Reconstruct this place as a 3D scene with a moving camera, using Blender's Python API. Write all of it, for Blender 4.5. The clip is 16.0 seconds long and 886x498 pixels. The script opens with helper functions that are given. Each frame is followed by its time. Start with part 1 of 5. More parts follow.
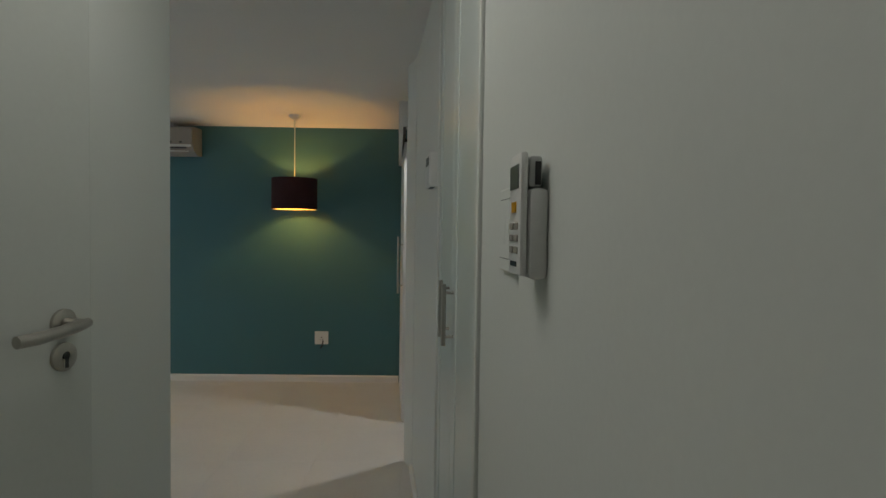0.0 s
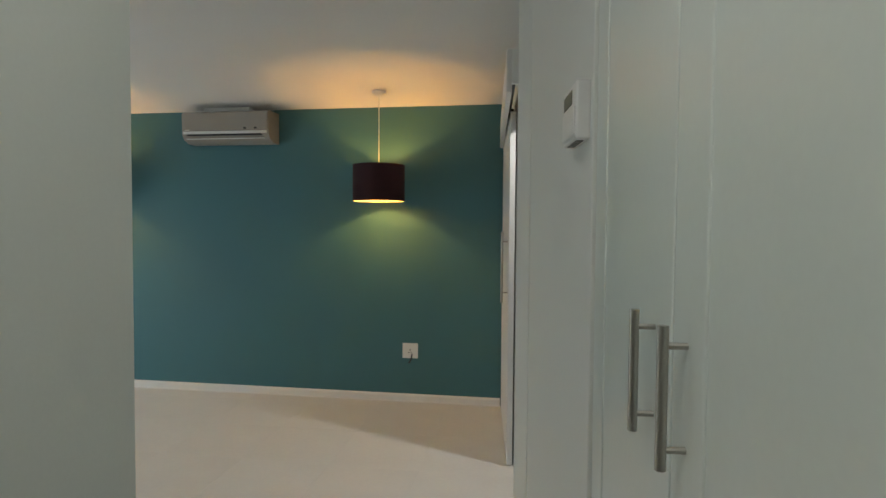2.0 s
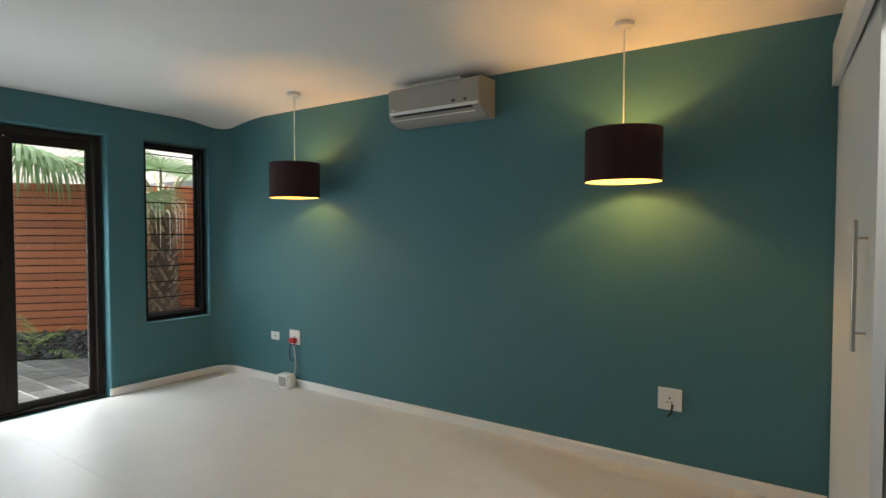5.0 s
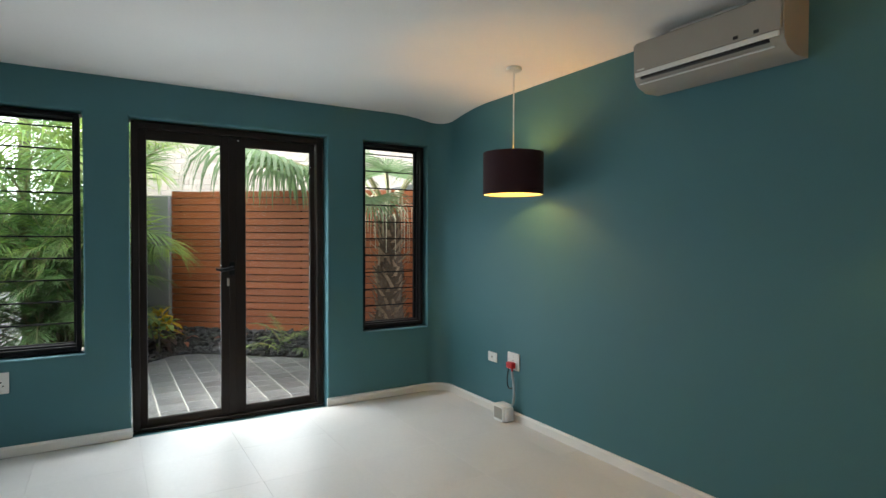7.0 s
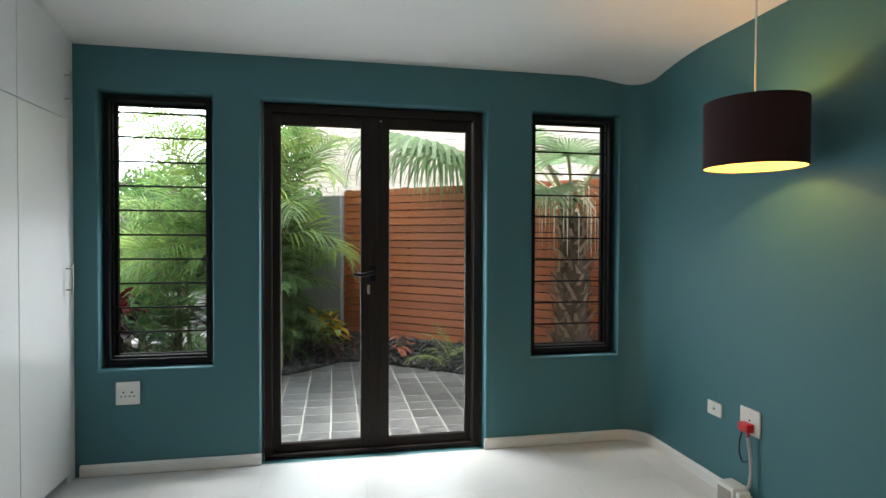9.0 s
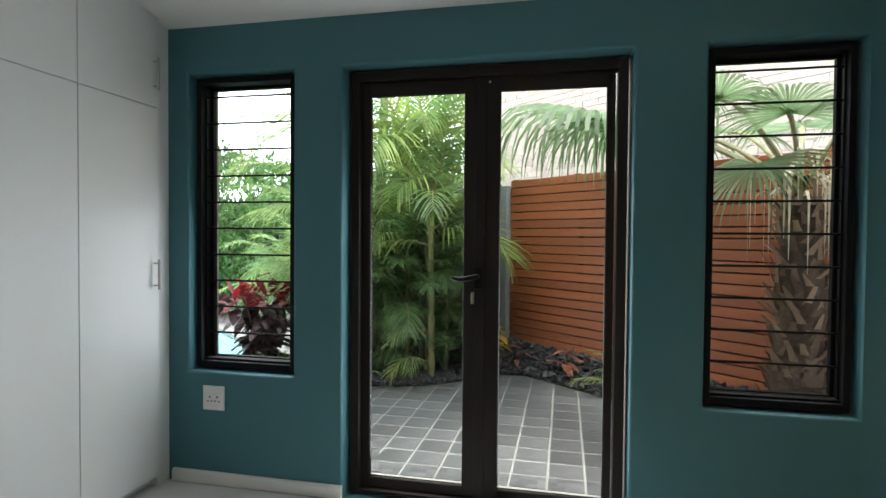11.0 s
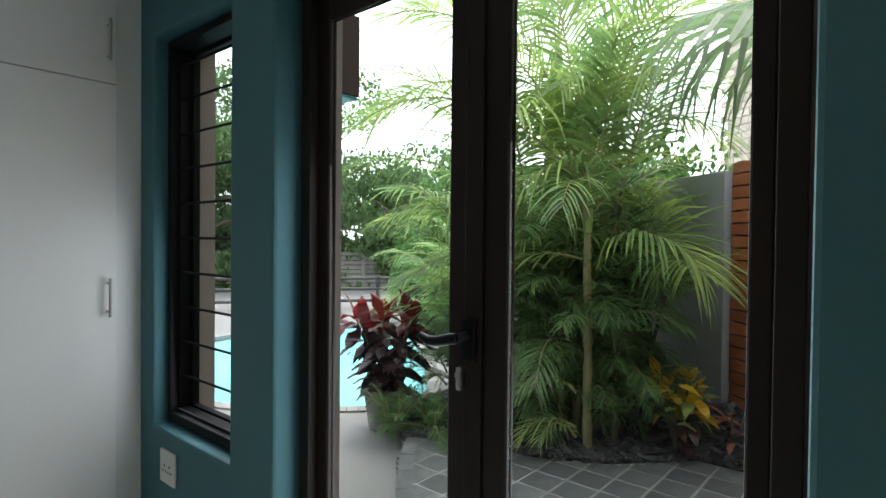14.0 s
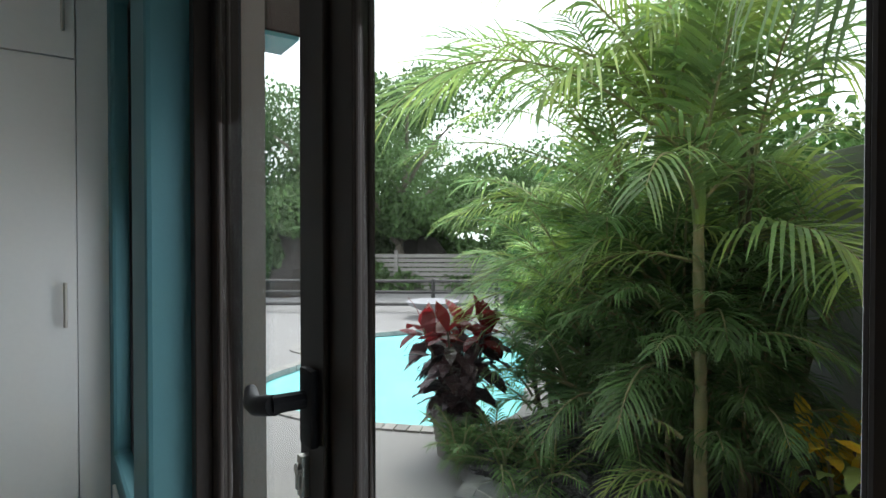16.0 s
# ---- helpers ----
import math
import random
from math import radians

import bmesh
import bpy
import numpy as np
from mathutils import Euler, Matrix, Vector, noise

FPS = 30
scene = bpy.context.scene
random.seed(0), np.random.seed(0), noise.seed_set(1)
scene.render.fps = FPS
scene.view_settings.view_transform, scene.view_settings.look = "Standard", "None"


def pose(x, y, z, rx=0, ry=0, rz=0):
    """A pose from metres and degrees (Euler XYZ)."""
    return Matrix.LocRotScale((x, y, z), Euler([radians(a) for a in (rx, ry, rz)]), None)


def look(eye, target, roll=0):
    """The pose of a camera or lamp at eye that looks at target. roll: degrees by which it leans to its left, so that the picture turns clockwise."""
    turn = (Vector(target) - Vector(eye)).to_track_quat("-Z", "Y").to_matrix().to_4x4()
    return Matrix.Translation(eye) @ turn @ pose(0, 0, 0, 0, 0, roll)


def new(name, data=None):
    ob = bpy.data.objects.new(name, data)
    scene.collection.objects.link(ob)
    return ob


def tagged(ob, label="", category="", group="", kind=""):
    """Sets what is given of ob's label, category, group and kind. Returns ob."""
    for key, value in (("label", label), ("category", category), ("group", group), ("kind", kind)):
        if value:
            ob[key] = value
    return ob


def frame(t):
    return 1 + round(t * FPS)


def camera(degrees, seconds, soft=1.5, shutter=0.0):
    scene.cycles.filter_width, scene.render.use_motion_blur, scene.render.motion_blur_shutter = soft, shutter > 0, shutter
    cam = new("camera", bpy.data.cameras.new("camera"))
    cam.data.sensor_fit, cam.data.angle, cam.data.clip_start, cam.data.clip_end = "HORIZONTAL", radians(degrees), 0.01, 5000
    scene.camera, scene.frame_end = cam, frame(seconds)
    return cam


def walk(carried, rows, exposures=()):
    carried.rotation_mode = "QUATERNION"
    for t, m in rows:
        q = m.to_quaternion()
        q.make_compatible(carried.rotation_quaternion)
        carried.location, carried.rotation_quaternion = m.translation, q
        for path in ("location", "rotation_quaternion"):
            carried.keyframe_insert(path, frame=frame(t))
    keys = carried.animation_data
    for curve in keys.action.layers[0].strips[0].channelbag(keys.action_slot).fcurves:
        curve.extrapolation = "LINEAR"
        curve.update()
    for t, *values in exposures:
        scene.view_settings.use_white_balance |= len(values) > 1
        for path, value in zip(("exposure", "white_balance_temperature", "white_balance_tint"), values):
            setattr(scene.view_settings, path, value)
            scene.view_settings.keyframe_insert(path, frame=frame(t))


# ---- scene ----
cam = camera(77.0, 16.0)
PATH = [
    (0, (1.104, 0.982, 1.435), (1.14, 2.981, 1.369), 0.8),
    (0.5, (1.073, 1.164, 1.424), (1.06, 3.163, 1.354), 0.6),
    (1, (1.031, 1.379, 1.413), (0.94, 3.376, 1.346), 0.9),
    (1.5, (0.999, 1.602, 1.41), (0.809, 3.592, 1.342), 0.6),
    (2, (0.981, 1.815, 1.398), (0.688, 3.792, 1.326), 0.4),
    (2.5, (0.972, 2.028, 1.388), (0.533, 3.978, 1.314), 0.2),
    (3, (0.955, 2.229, 1.371), (0.367, 4.14, 1.298), 0.1),
    (3.5, (0.869, 2.39, 1.355), (0.169, 4.262, 1.295), 0.2),
    (5.8, (0.568, 3.24, 1.338), (-0.808, 4.69, 1.289), 0.1),
    (6, (0.467, 3.299, 1.326), (-0.968, 4.691, 1.286), 0.2),
    (6.5, (0.329, 3.451, 1.325), (-1.245, 4.684, 1.282), 0.2),
    (7, (0.182, 3.667, 1.326), (-1.53, 4.701, 1.284), 0.2),
    (7.5, (-0.003, 3.801, 1.316), (-1.81, 4.657, 1.273), 0.2),
    (8, (-0.233, 3.943, 1.328), (-2.107, 4.64, 1.284), 0.2),
    (8.5, (-0.446, 4.068, 1.318), (-2.368, 4.621, 1.277), 0.2),
    (9, (-0.658, 4.22, 1.3), (-2.621, 4.602, 1.267), 0.2),
    (9.5, (-0.832, 4.397, 1.305), (-2.825, 4.556, 1.268), 0.2),
    (10, (-1.05, 4.514, 1.283), (-3.05, 4.5, 1.257), 0.2),
    (10.2, (-1.115, 4.586, 1.294), (-3.113, 4.488, 1.259), 0.3),
    (12.5, (-2.328, 5.202, 1.282), (-4.092, 4.259, 1.265), 0.7),
    (13, (-2.598, 5.264, 1.305), (-4.279, 4.18, 1.28), 0.8),
    (13.5, (-2.815, 5.279, 1.305), (-4.415, 4.079, 1.276), 0.7),
    (14, (-3.064, 5.259, 1.327), (-4.586, 3.962, 1.293), 0.6),
    (14.5, (-3.28, 5.225, 1.335), (-4.728, 3.846, 1.293), 0.4),
    (15, (-3.516, 5.207, 1.335), (-4.878, 3.744, 1.288), 0.3),
    (15.5, (-3.705, 5.186, 1.319), (-4.951, 3.622, 1.281), 0.0),
    (16, (-3.84, 5.132, 1.302), (-4.986, 3.492, 1.274), -0.0),
]
SKY, SKY_WHITE, SUN = 0.15, 0.85, 4.8
BULB_WATTS, DOOR_WATTS, WIN_WATTS, SIDE_WATTS, HALL_WATTS = 12, 23.5, 3.4, 60, 7.4
EXPOSURES = [(0.0, -0.8), (1.0, -0.5), (1.5, -0.22), (2.0, -0.1), (3.0, -0.05), (7.0, -0.05), (10.0, -0.15), (12.5, -0.46), (14.0, -0.72), (16.0, -0.95)]

walk(cam, [(t, look(eye, target, roll)) for t, eye, target, roll in PATH], EXPOSURES)

# ---- world and light ----
world = bpy.data.worlds.new("overcast_sky")
world.use_nodes = True
scene.world = world
wn = world.node_tree.nodes
sky = wn.new("ShaderNodeTexSky")
sky.sky_type, sky.sun_disc = "NISHITA", False
sky.sun_elevation, sky.sun_rotation = radians(71), radians(221)
sky.air_density, sky.dust_density = 1.0, 4.0
soft = wn.new("ShaderNodeMix")
soft.data_type = "RGBA"
soft.inputs["Factor"].default_value = SKY_WHITE
soft.inputs[7].default_value = (39.0, 40.8, 44.5, 1)
world.node_tree.links.new(sky.outputs[0], soft.inputs[6])
world.node_tree.links.new(soft.outputs[2], wn["Background"].inputs[0])
wn["Background"].inputs[1].default_value = SKY

sun = new("sun", bpy.data.lights.new("sun", "SUN"))
sun.data.energy, sun.data.angle, sun.data.color = SUN, radians(20), (1, 0.96, 0.9)
sun.matrix_world = look((-10.4, -5.0, 20), (-6.0, 0.0, 0))


def window_light(name, x, y, z, target, w, h, watts, colour=(0.87, 0.935, 1.0)):
    data = bpy.data.lights.new(name, "AREA")
    data.shape, data.size, data.size_y, data.energy, data.color = "RECTANGLE", w, h, watts, colour
    ob = new(name, data)
    ob.matrix_world = look((x, y, z), target)
    return ob


window_light("daylight_patio_door", -4.150, 4.46, 0.85, (0, 4.46, 0.75), 1.16, 1.4, DOOR_WATTS)
window_light("daylight_window_south", -4.065, 3.24, 1.0, (0, 3.24, 0.8), 0.46, 0.8, WIN_WATTS)
window_light("daylight_window_north", -4.065, 5.735, 1.0, (0, 5.6, 0.8), 0.46, 0.8, WIN_WATTS * 0.45)
# ceiling downlight of the side passage, which throws the bright wedge on the floor
side = new("passage_downlight", bpy.data.lights.new("passage_downlight", "SPOT"))
side.data.energy, side.data.color, side.data.shadow_soft_size = SIDE_WATTS, (1.0, 0.97, 0.92), 0.04
side.data.spot_size, side.data.spot_blend = radians(96), 0.5
side.matrix_world = look((1.51, 4.82, 2.36), (0.40, 4.66, 0))
# unseen fill lamp under the hall ceiling, added to brighten the hall walls
window_light("hall_fill_light", 0.56, 1.75, 2.41, (0.56, 1.76, 0), 0.5, 0.9, HALL_WATTS, (1.0, 0.98, 0.93))

# ---- materials ----


def material(name, colour, rough=0.6, metal=0.0, vary=0.12, scale=6.0, fine=90.0, bump=0.15, dist=0.002, spec=0.5, island=0.0, obj=0.0, stretch=(1, 1, 1), tint=None, through_light=0.0):
    """Two scales of noise on the colour, relief from the finer one; island/obj: lightness spread between pieces."""
    m = bpy.data.materials.new(name)
    m.use_nodes = True
    t = m.node_tree
    n, l = t.nodes, t.links
    b = n["Principled BSDF"]
    co = n.new("ShaderNodeTexCoord")
    mp = n.new("ShaderNodeMapping")
    mp.inputs["Scale"].default_value = stretch
    l.new(co.outputs["Object"], mp.inputs[0])
    big = n.new("ShaderNodeTexNoise")
    big.inputs["Scale"].default_value, big.inputs["Detail"].default_value = scale, 3
    small = n.new("ShaderNodeTexNoise")
    small.inputs["Scale"].default_value, small.inputs["Detail"].default_value = fine, 4
    for q in (big, small):
        l.new(mp.outputs[0], q.inputs["Vector"])
    add = n.new("ShaderNodeMath")
    add.operation = "MULTIPLY_ADD"
    l.new(big.outputs[0], add.inputs[0])
    add.inputs[1].default_value = 0.65
    half = n.new("ShaderNodeMath")
    half.operation = "MULTIPLY"
    l.new(small.outputs[0], half.inputs[0])
    half.inputs[1].default_value = 0.35
    l.new(half.outputs[0], add.inputs[2])
    ramp = n.new("ShaderNodeMapRange")
    ramp.inputs[1].default_value, ramp.inputs[2].default_value = 0.3, 0.7
    ramp.inputs[3].default_value, ramp.inputs[4].default_value = 1 - vary, 1 + vary
    l.new(add.outputs[0], ramp.inputs[0])
    value = ramp.outputs[0]
    for amount, node, out in ((island, "ShaderNodeNewGeometry", "Random Per Island"), (obj, "ShaderNodeObjectInfo", "Random")):
        if amount:
            g = n.new(node)
            r = n.new("ShaderNodeMapRange")
            r.inputs[3].default_value, r.inputs[4].default_value = 1 - amount, 1 + amount
            l.new(g.outputs[out], r.inputs[0])
            mul = n.new("ShaderNodeMath")
            mul.operation = "MULTIPLY"
            l.new(value, mul.inputs[0])
            l.new(r.outputs[0], mul.inputs[1])
            value = mul.outputs[0]
    hsv = n.new("ShaderNodeHueSaturation")
    if tint:
        mix = n.new("ShaderNodeMix")
        mix.data_type = "RGBA"
        mix.inputs[6].default_value, mix.inputs[7].default_value = (*colour, 1), (*tint, 1)
        sharp = n.new("ShaderNodeMapRange")
        sharp.inputs[1].default_value, sharp.inputs[2].default_value = 0.42, 0.62
        l.new(big.outputs[0], sharp.inputs[0])
        l.new(sharp.outputs[0], mix.inputs[0])
        l.new(mix.outputs[2], hsv.inputs["Color"])
    else:
        hsv.inputs["Color"].default_value = (*colour, 1)
    l.new(value, hsv.inputs["Value"])
    l.new(hsv.outputs[0], b.inputs["Base Color"])
    rr = n.new("ShaderNodeMapRange")
    rr.inputs[3].default_value, rr.inputs[4].default_value = max(0.02, rough - 0.08), min(1, rough + 0.08)
    l.new(big.outputs[0], rr.inputs[0])
    l.new(rr.outputs[0], b.inputs["Roughness"])
    b.inputs["Metallic"].default_value = metal
    b.inputs["Specular IOR Level"].default_value = spec
    if bump:
        bp = n.new("ShaderNodeBump")
        bp.inputs["Strength"].default_value, bp.inputs["Distance"].default_value = bump, dist
        l.new(small.outputs[0], bp.inputs["Height"])
        l.new(bp.outputs[0], b.inputs["Normal"])
    if through_light:
        tr, mx = n.new("ShaderNodeBsdfTranslucent"), n.new("ShaderNodeMixShader")
        mx.inputs[0].default_value = through_light
        l.new(hsv.outputs[0], tr.inputs[0])
        l.new(b.outputs[0], mx.inputs[1])
        l.new(tr.outputs[0], mx.inputs[2])
        l.new(mx.outputs[0], n["Material Output"].inputs[0])
    return m


TEAL = material("teal_wall_paint", (0.054, 0.168, 0.197), 0.62, vary=0.05, scale=1.2, fine=140, bump=0.12)
WHITE = material("white_wall_paint", (0.72, 0.74, 0.70), 0.6, vary=0.03, scale=1.0, fine=120, bump=0.08)
CEIL = material("white_ceiling_paint", (0.80, 0.79, 0.77), 0.8, vary=0.03, scale=0.9, fine=60, bump=0.08)
SKIRT = material("white_gloss_trim", (0.80, 0.80, 0.78), 0.35, vary=0.03, scale=3, bump=0.05)
CUP = material("white_cupboard_paint", (0.78, 0.79, 0.78), 0.38, vary=0.03, scale=2, fine=60, bump=0.05)
GLOSS = material("white_gloss_door", (0.66, 0.71, 0.67), 0.34, vary=0.03, scale=1.5, bump=0)
DOORW = material("white_door_paint", (0.66, 0.68, 0.64), 0.5, vary=0.03, scale=2, bump=0.05)
TILE = material("pale_porcelain_tile", (0.72, 0.72, 0.71), 0.42, vary=0.05, scale=2.5, fine=40, bump=0.02, obj=0.012)
GROUT = material("grey_grout", (0.58, 0.58, 0.56), 0.9, vary=0.1, scale=20)
BRONZE = material("dark_bronze_aluminium", (0.020, 0.014, 0.012), 0.5, metal=0.0, vary=0.1, scale=5, bump=0.03, spec=0.22)
BLACK = material("black_painted_steel", (0.008, 0.008, 0.010), 0.6, vary=0.1, scale=8, spec=0.15)
STEEL = material("brushed_steel", (0.45, 0.43, 0.39), 0.32, metal=0.9, vary=0.08, scale=30, fine=300, stretch=(1, 1, 0.1))
PLASTIC = material("white_plastic", (0.78, 0.78, 0.76), 0.35, vary=0.03, scale=12)
ACBODY = material("beige_plastic", (0.34, 0.315, 0.28), 0.4, vary=0.03, scale=6)
DARK = material("dark_plastic", (0.015, 0.015, 0.016), 0.4, vary=0.1)
SCREEN = material("grey_lcd", (0.10, 0.115, 0.10), 0.45, vary=0.05)
RED = material("red_plastic", (0.55, 0.02, 0.025), 0.35, vary=0.05)
GREYCABLE = material("grey_cable", (0.42, 0.45, 0.46), 0.5, vary=0.05)
SHADE = material("burgundy_fabric", (0.030, 0.008, 0.012), 0.9, vary=0.15, scale=20, fine=500, bump=0.3, stretch=(1, 1, 1))
PLINTH = material("dark_plinth_plaster", (0.05, 0.05, 0.052), 0.9, vary=0.2, scale=4)
LINING = material("white_shade_lining", (0.85, 0.72, 0.40), 0.6, vary=0.03)
GREYPLASTIC = material("worn_grey_plastic", (0.52, 0.53, 0.52), 0.5, vary=0.06, scale=20)
SLATE = material("slate_paving", (0.17, 0.175, 0.185), 0.34, vary=0.35, scale=4, fine=45, bump=0.5, dist=0.004, obj=0.22, tint=(0.23, 0.23, 0.23))
SGROUT = material("pale_paving_grout", (0.44, 0.43, 0.41), 0.9, vary=0.15, scale=10)
CONCRETE = material("pale_concrete_deck", (0.215, 0.21, 0.208), 0.75, vary=0.12, scale=1.5, fine=60, bump=0.2)
# bed soil; also the dark of the hedge cores, standing in for shade
SOIL = material("soil_and_foliage_shade", (0.035, 0.03, 0.026), 0.95, vary=0.4, scale=6, fine=50, bump=0.8, dist=0.01)
CHIPS = material("slate_chippings", (0.07, 0.069, 0.076), 0.5, vary=0.2, scale=12, island=0.55)
WOOD = material("red_brown_stained_timber", (0.36, 0.105, 0.038), 0.5, vary=0.2, scale=3, fine=60, bump=0.25, stretch=(0.15, 0.15, 3), obj=0.14)
WOODDARK = material("dark_timber", (0.05, 0.025, 0.015), 0.7, vary=0.2)
GREYWALL = material("grey_plaster_wall", (0.29, 0.29, 0.305), 0.85, vary=0.12, scale=2, fine=70, bump=0.3)
BEIGE = material("beige_render_wall", (0.32, 0.275, 0.25), 0.85, vary=0.08, scale=2, fine=80, bump=0.3)
BRICK = material("pale_face_brick", (0.64, 0.54, 0.47), 0.85, vary=0.12, scale=9, obj=0.10, island=0.1)
MORTAR = material("pale_mortar", (0.60, 0.57, 0.53), 0.9, vary=0.1)
WATER = material("turquoise_pool_water", (0.30, 0.80, 0.82), 0.10, vary=0.08, scale=1.2, fine=9, bump=0.12, dist=0.02)
POOLEDGE = material("pool_coping_stone", (0.26, 0.25, 0.24), 0.8, vary=0.2, scale=8, obj=0.15)
LEAF = material("palm_leaf_green", (0.25, 0.40, 0.155), 0.42, vary=0.2, scale=2.5, fine=30, bump=0.05, island=0.35, tint=(0.40, 0.51, 0.14), through_light=0.55)
# darker copy of LEAF: the palm clump's inner shade in the colour; ferns share it
LEAFB = material("shaded_palm_and_fern_leaf", (0.155, 0.275, 0.10), 0.45, vary=0.2, scale=2.5, fine=30, bump=0.05, island=0.35, through_light=0.5)
FANLEAF = material("fan_palm_leaf", (0.20, 0.30, 0.15), 0.38, vary=0.15, scale=2, fine=30, bump=0.05, island=0.25, through_light=0.5)
STALK = material("palm_stalk", (0.28, 0.29, 0.14), 0.6, vary=0.25, scale=5, stretch=(1, 1, 4), tint=(0.30, 0.25, 0.13))
# STALK darkened: shade among the areca stems is put into the cane colour
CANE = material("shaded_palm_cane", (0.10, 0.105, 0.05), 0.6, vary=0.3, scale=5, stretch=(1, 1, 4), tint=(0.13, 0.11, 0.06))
BOOT = material("dry_leaf_base", (0.24, 0.165, 0.11), 0.85, vary=0.3, scale=12, fine=70, bump=0.5, island=0.6)
DEADLEAF = material("dry_palm_leaf", (0.62, 0.57, 0.43), 0.8, vary=0.25, scale=8, fine=60, island=0.35, through_light=0.3)
BARK = material("fibrous_palm_bark", (0.12, 0.08, 0.055), 0.9, vary=0.35, scale=9, fine=60, bump=0.8, dist=0.01, island=0.3)
YELLOW = material("yellow_croton_leaf", (0.82, 0.50, 0.04), 0.45, vary=0.25, scale=8, island=0.35, tint=(0.62, 0.50, 0.05), through_light=0.5)
REDLEAF = material("red_croton_leaf", (0.20, 0.014, 0.018), 0.4, vary=0.3, scale=8, island=0.4, through_light=0.5)
PURPLE = material("dark_purple_leaf", (0.036, 0.012, 0.015), 0.4, vary=0.3, scale=8, island=0.45)
HEDGE = material("creeper_leaf", (0.09, 0.19, 0.05), 0.5, vary=0.2, scale=3, island=0.45, through_light=0.5)
TREELEAF = material("tree_leaf", (0.108, 0.189, 0.068), 0.55, vary=0.2, scale=2, island=0.45, through_light=0.5)
TREEBARK = material("tree_bark", (0.16, 0.14, 0.11), 0.9, vary=0.3, scale=8, bump=0.6)
STONEPOT = material("weathered_stone_pot", (0.20, 0.19, 0.18), 0.85, vary=0.2, scale=8)
GRASS = material("garden_ground", (0.07, 0.09, 0.035), 0.95, vary=0.3, scale=1.5, fine=30, bump=0.5)
SLATWALL = material("weathered_slat_fence", (0.26, 0.25, 0.23), 0.8, vary=0.2, scale=3, stretch=(0.2, 0.2, 2))
IRON = material("dark_railing", (0.03, 0.028, 0.027), 0.5, vary=0.15)


def glass_material():
    m = bpy.data.materials.new("clear_window_glass")
    m.use_nodes = True
    n, l = m.node_tree.nodes, m.node_tree.links
    clear, shine, mix, lw = n.new("ShaderNodeBsdfTransparent"), n.new("ShaderNodeBsdfGlossy"), n.new("ShaderNodeMixShader"), n.new("ShaderNodeLayerWeight")
    power, scale = n.new("ShaderNodeMath"), n.new("ShaderNodeMath")
    clear.inputs[0].default_value = (0.97, 0.985, 0.975, 1)
    shine.inputs[1].default_value = 0.02
    lw.inputs[0].default_value = 0.5
    power.operation, scale.operation = "POWER", "MULTIPLY_ADD"
    power.inputs[1].default_value, scale.inputs[1].default_value, scale.inputs[2].default_value = 5, 0.4, 0.008
    l.new(lw.outputs["Facing"], power.inputs[0])
    l.new(power.outputs[0], scale.inputs[0])
    l.new(scale.outputs[0], mix.inputs[0])
    l.new(clear.outputs[0], mix.inputs[1])
    l.new(shine.outputs[0], mix.inputs[2])
    l.new(mix.outputs[0], n["Material Output"].inputs[0])
    return m


GLASS = glass_material()


def bulb_material():
    m = bpy.data.materials.new("warm_bulb")
    m.use_nodes = True
    b = m.node_tree.nodes["Principled BSDF"]
    b.inputs["Emission Color"].default_value = (1.0, 0.74, 0.30, 1)
    b.inputs["Emission Strength"].default_value = 12
    return m


BULB = bulb_material()

# ---- mesh helpers ----


def box(bm, x0, x1, y0, y1, z0, z1, bevel=0.0, m=None):
    """A box from its limits, with rounded edges if bevel is given."""
    made = bmesh.ops.create_cube(bm, size=1)["verts"]
    mat = Matrix.Translation(((x0 + x1) / 2, (y0 + y1) / 2, (z0 + z1) / 2)) @ Matrix.Diagonal((x1 - x0, y1 - y0, z1 - z0, 1))
    bmesh.ops.transform(bm, matrix=mat, verts=made)
    if bevel:
        edges = list({e for v in made for e in v.link_edges})
        made = list({v for f in bmesh.ops.bevel(bm, geom=edges, offset=bevel, segments=2, affect="EDGES", profile=0.5)["faces"] for v in f.verts} | {v for v in made if v.is_valid})
    if m is not None:
        bmesh.ops.transform(bm, matrix=m, verts=[v for v in made if v.is_valid])
    return bm


def rod(bm, a, b, r0, r1=None, n=10):
    """A round bar from a to b, tapered if r1 is given."""
    a, b = Vector(a), Vector(b)
    turn = (b - a).to_track_quat("Z", "Y").to_matrix().to_4x4()
    bmesh.ops.create_cone(bm, cap_ends=True, segments=n, radius1=r0, radius2=r0 if r1 is None else r1, depth=(b - a).length, matrix=Matrix.Translation((a + b) / 2) @ turn)
    return bm


def tube(bm, path, radii, n=8):
    """A tube along points with its own radius at each."""
    path = [Vector(p) for p in path]
    rings = []
    for i, p in enumerate(path):
        d = (path[min(i + 1, len(path) - 1)] - path[max(i - 1, 0)]).normalized()
        q = d.to_track_quat("Z", "Y")
        r = radii if isinstance(radii, (int, float)) else radii[i]
        rings.append([bm.verts.new(p + q @ Vector((r * math.cos(2 * math.pi * k / n), r * math.sin(2 * math.pi * k / n), 0))) for k in range(n)])
    for a, b in zip(rings, rings[1:]):
        for k in range(n):
            bm.faces.new((a[k], a[(k + 1) % n], b[(k + 1) % n], b[k]))
    bm.faces.new(rings[0][::-1])
    bm.faces.new(rings[-1])
    return bm


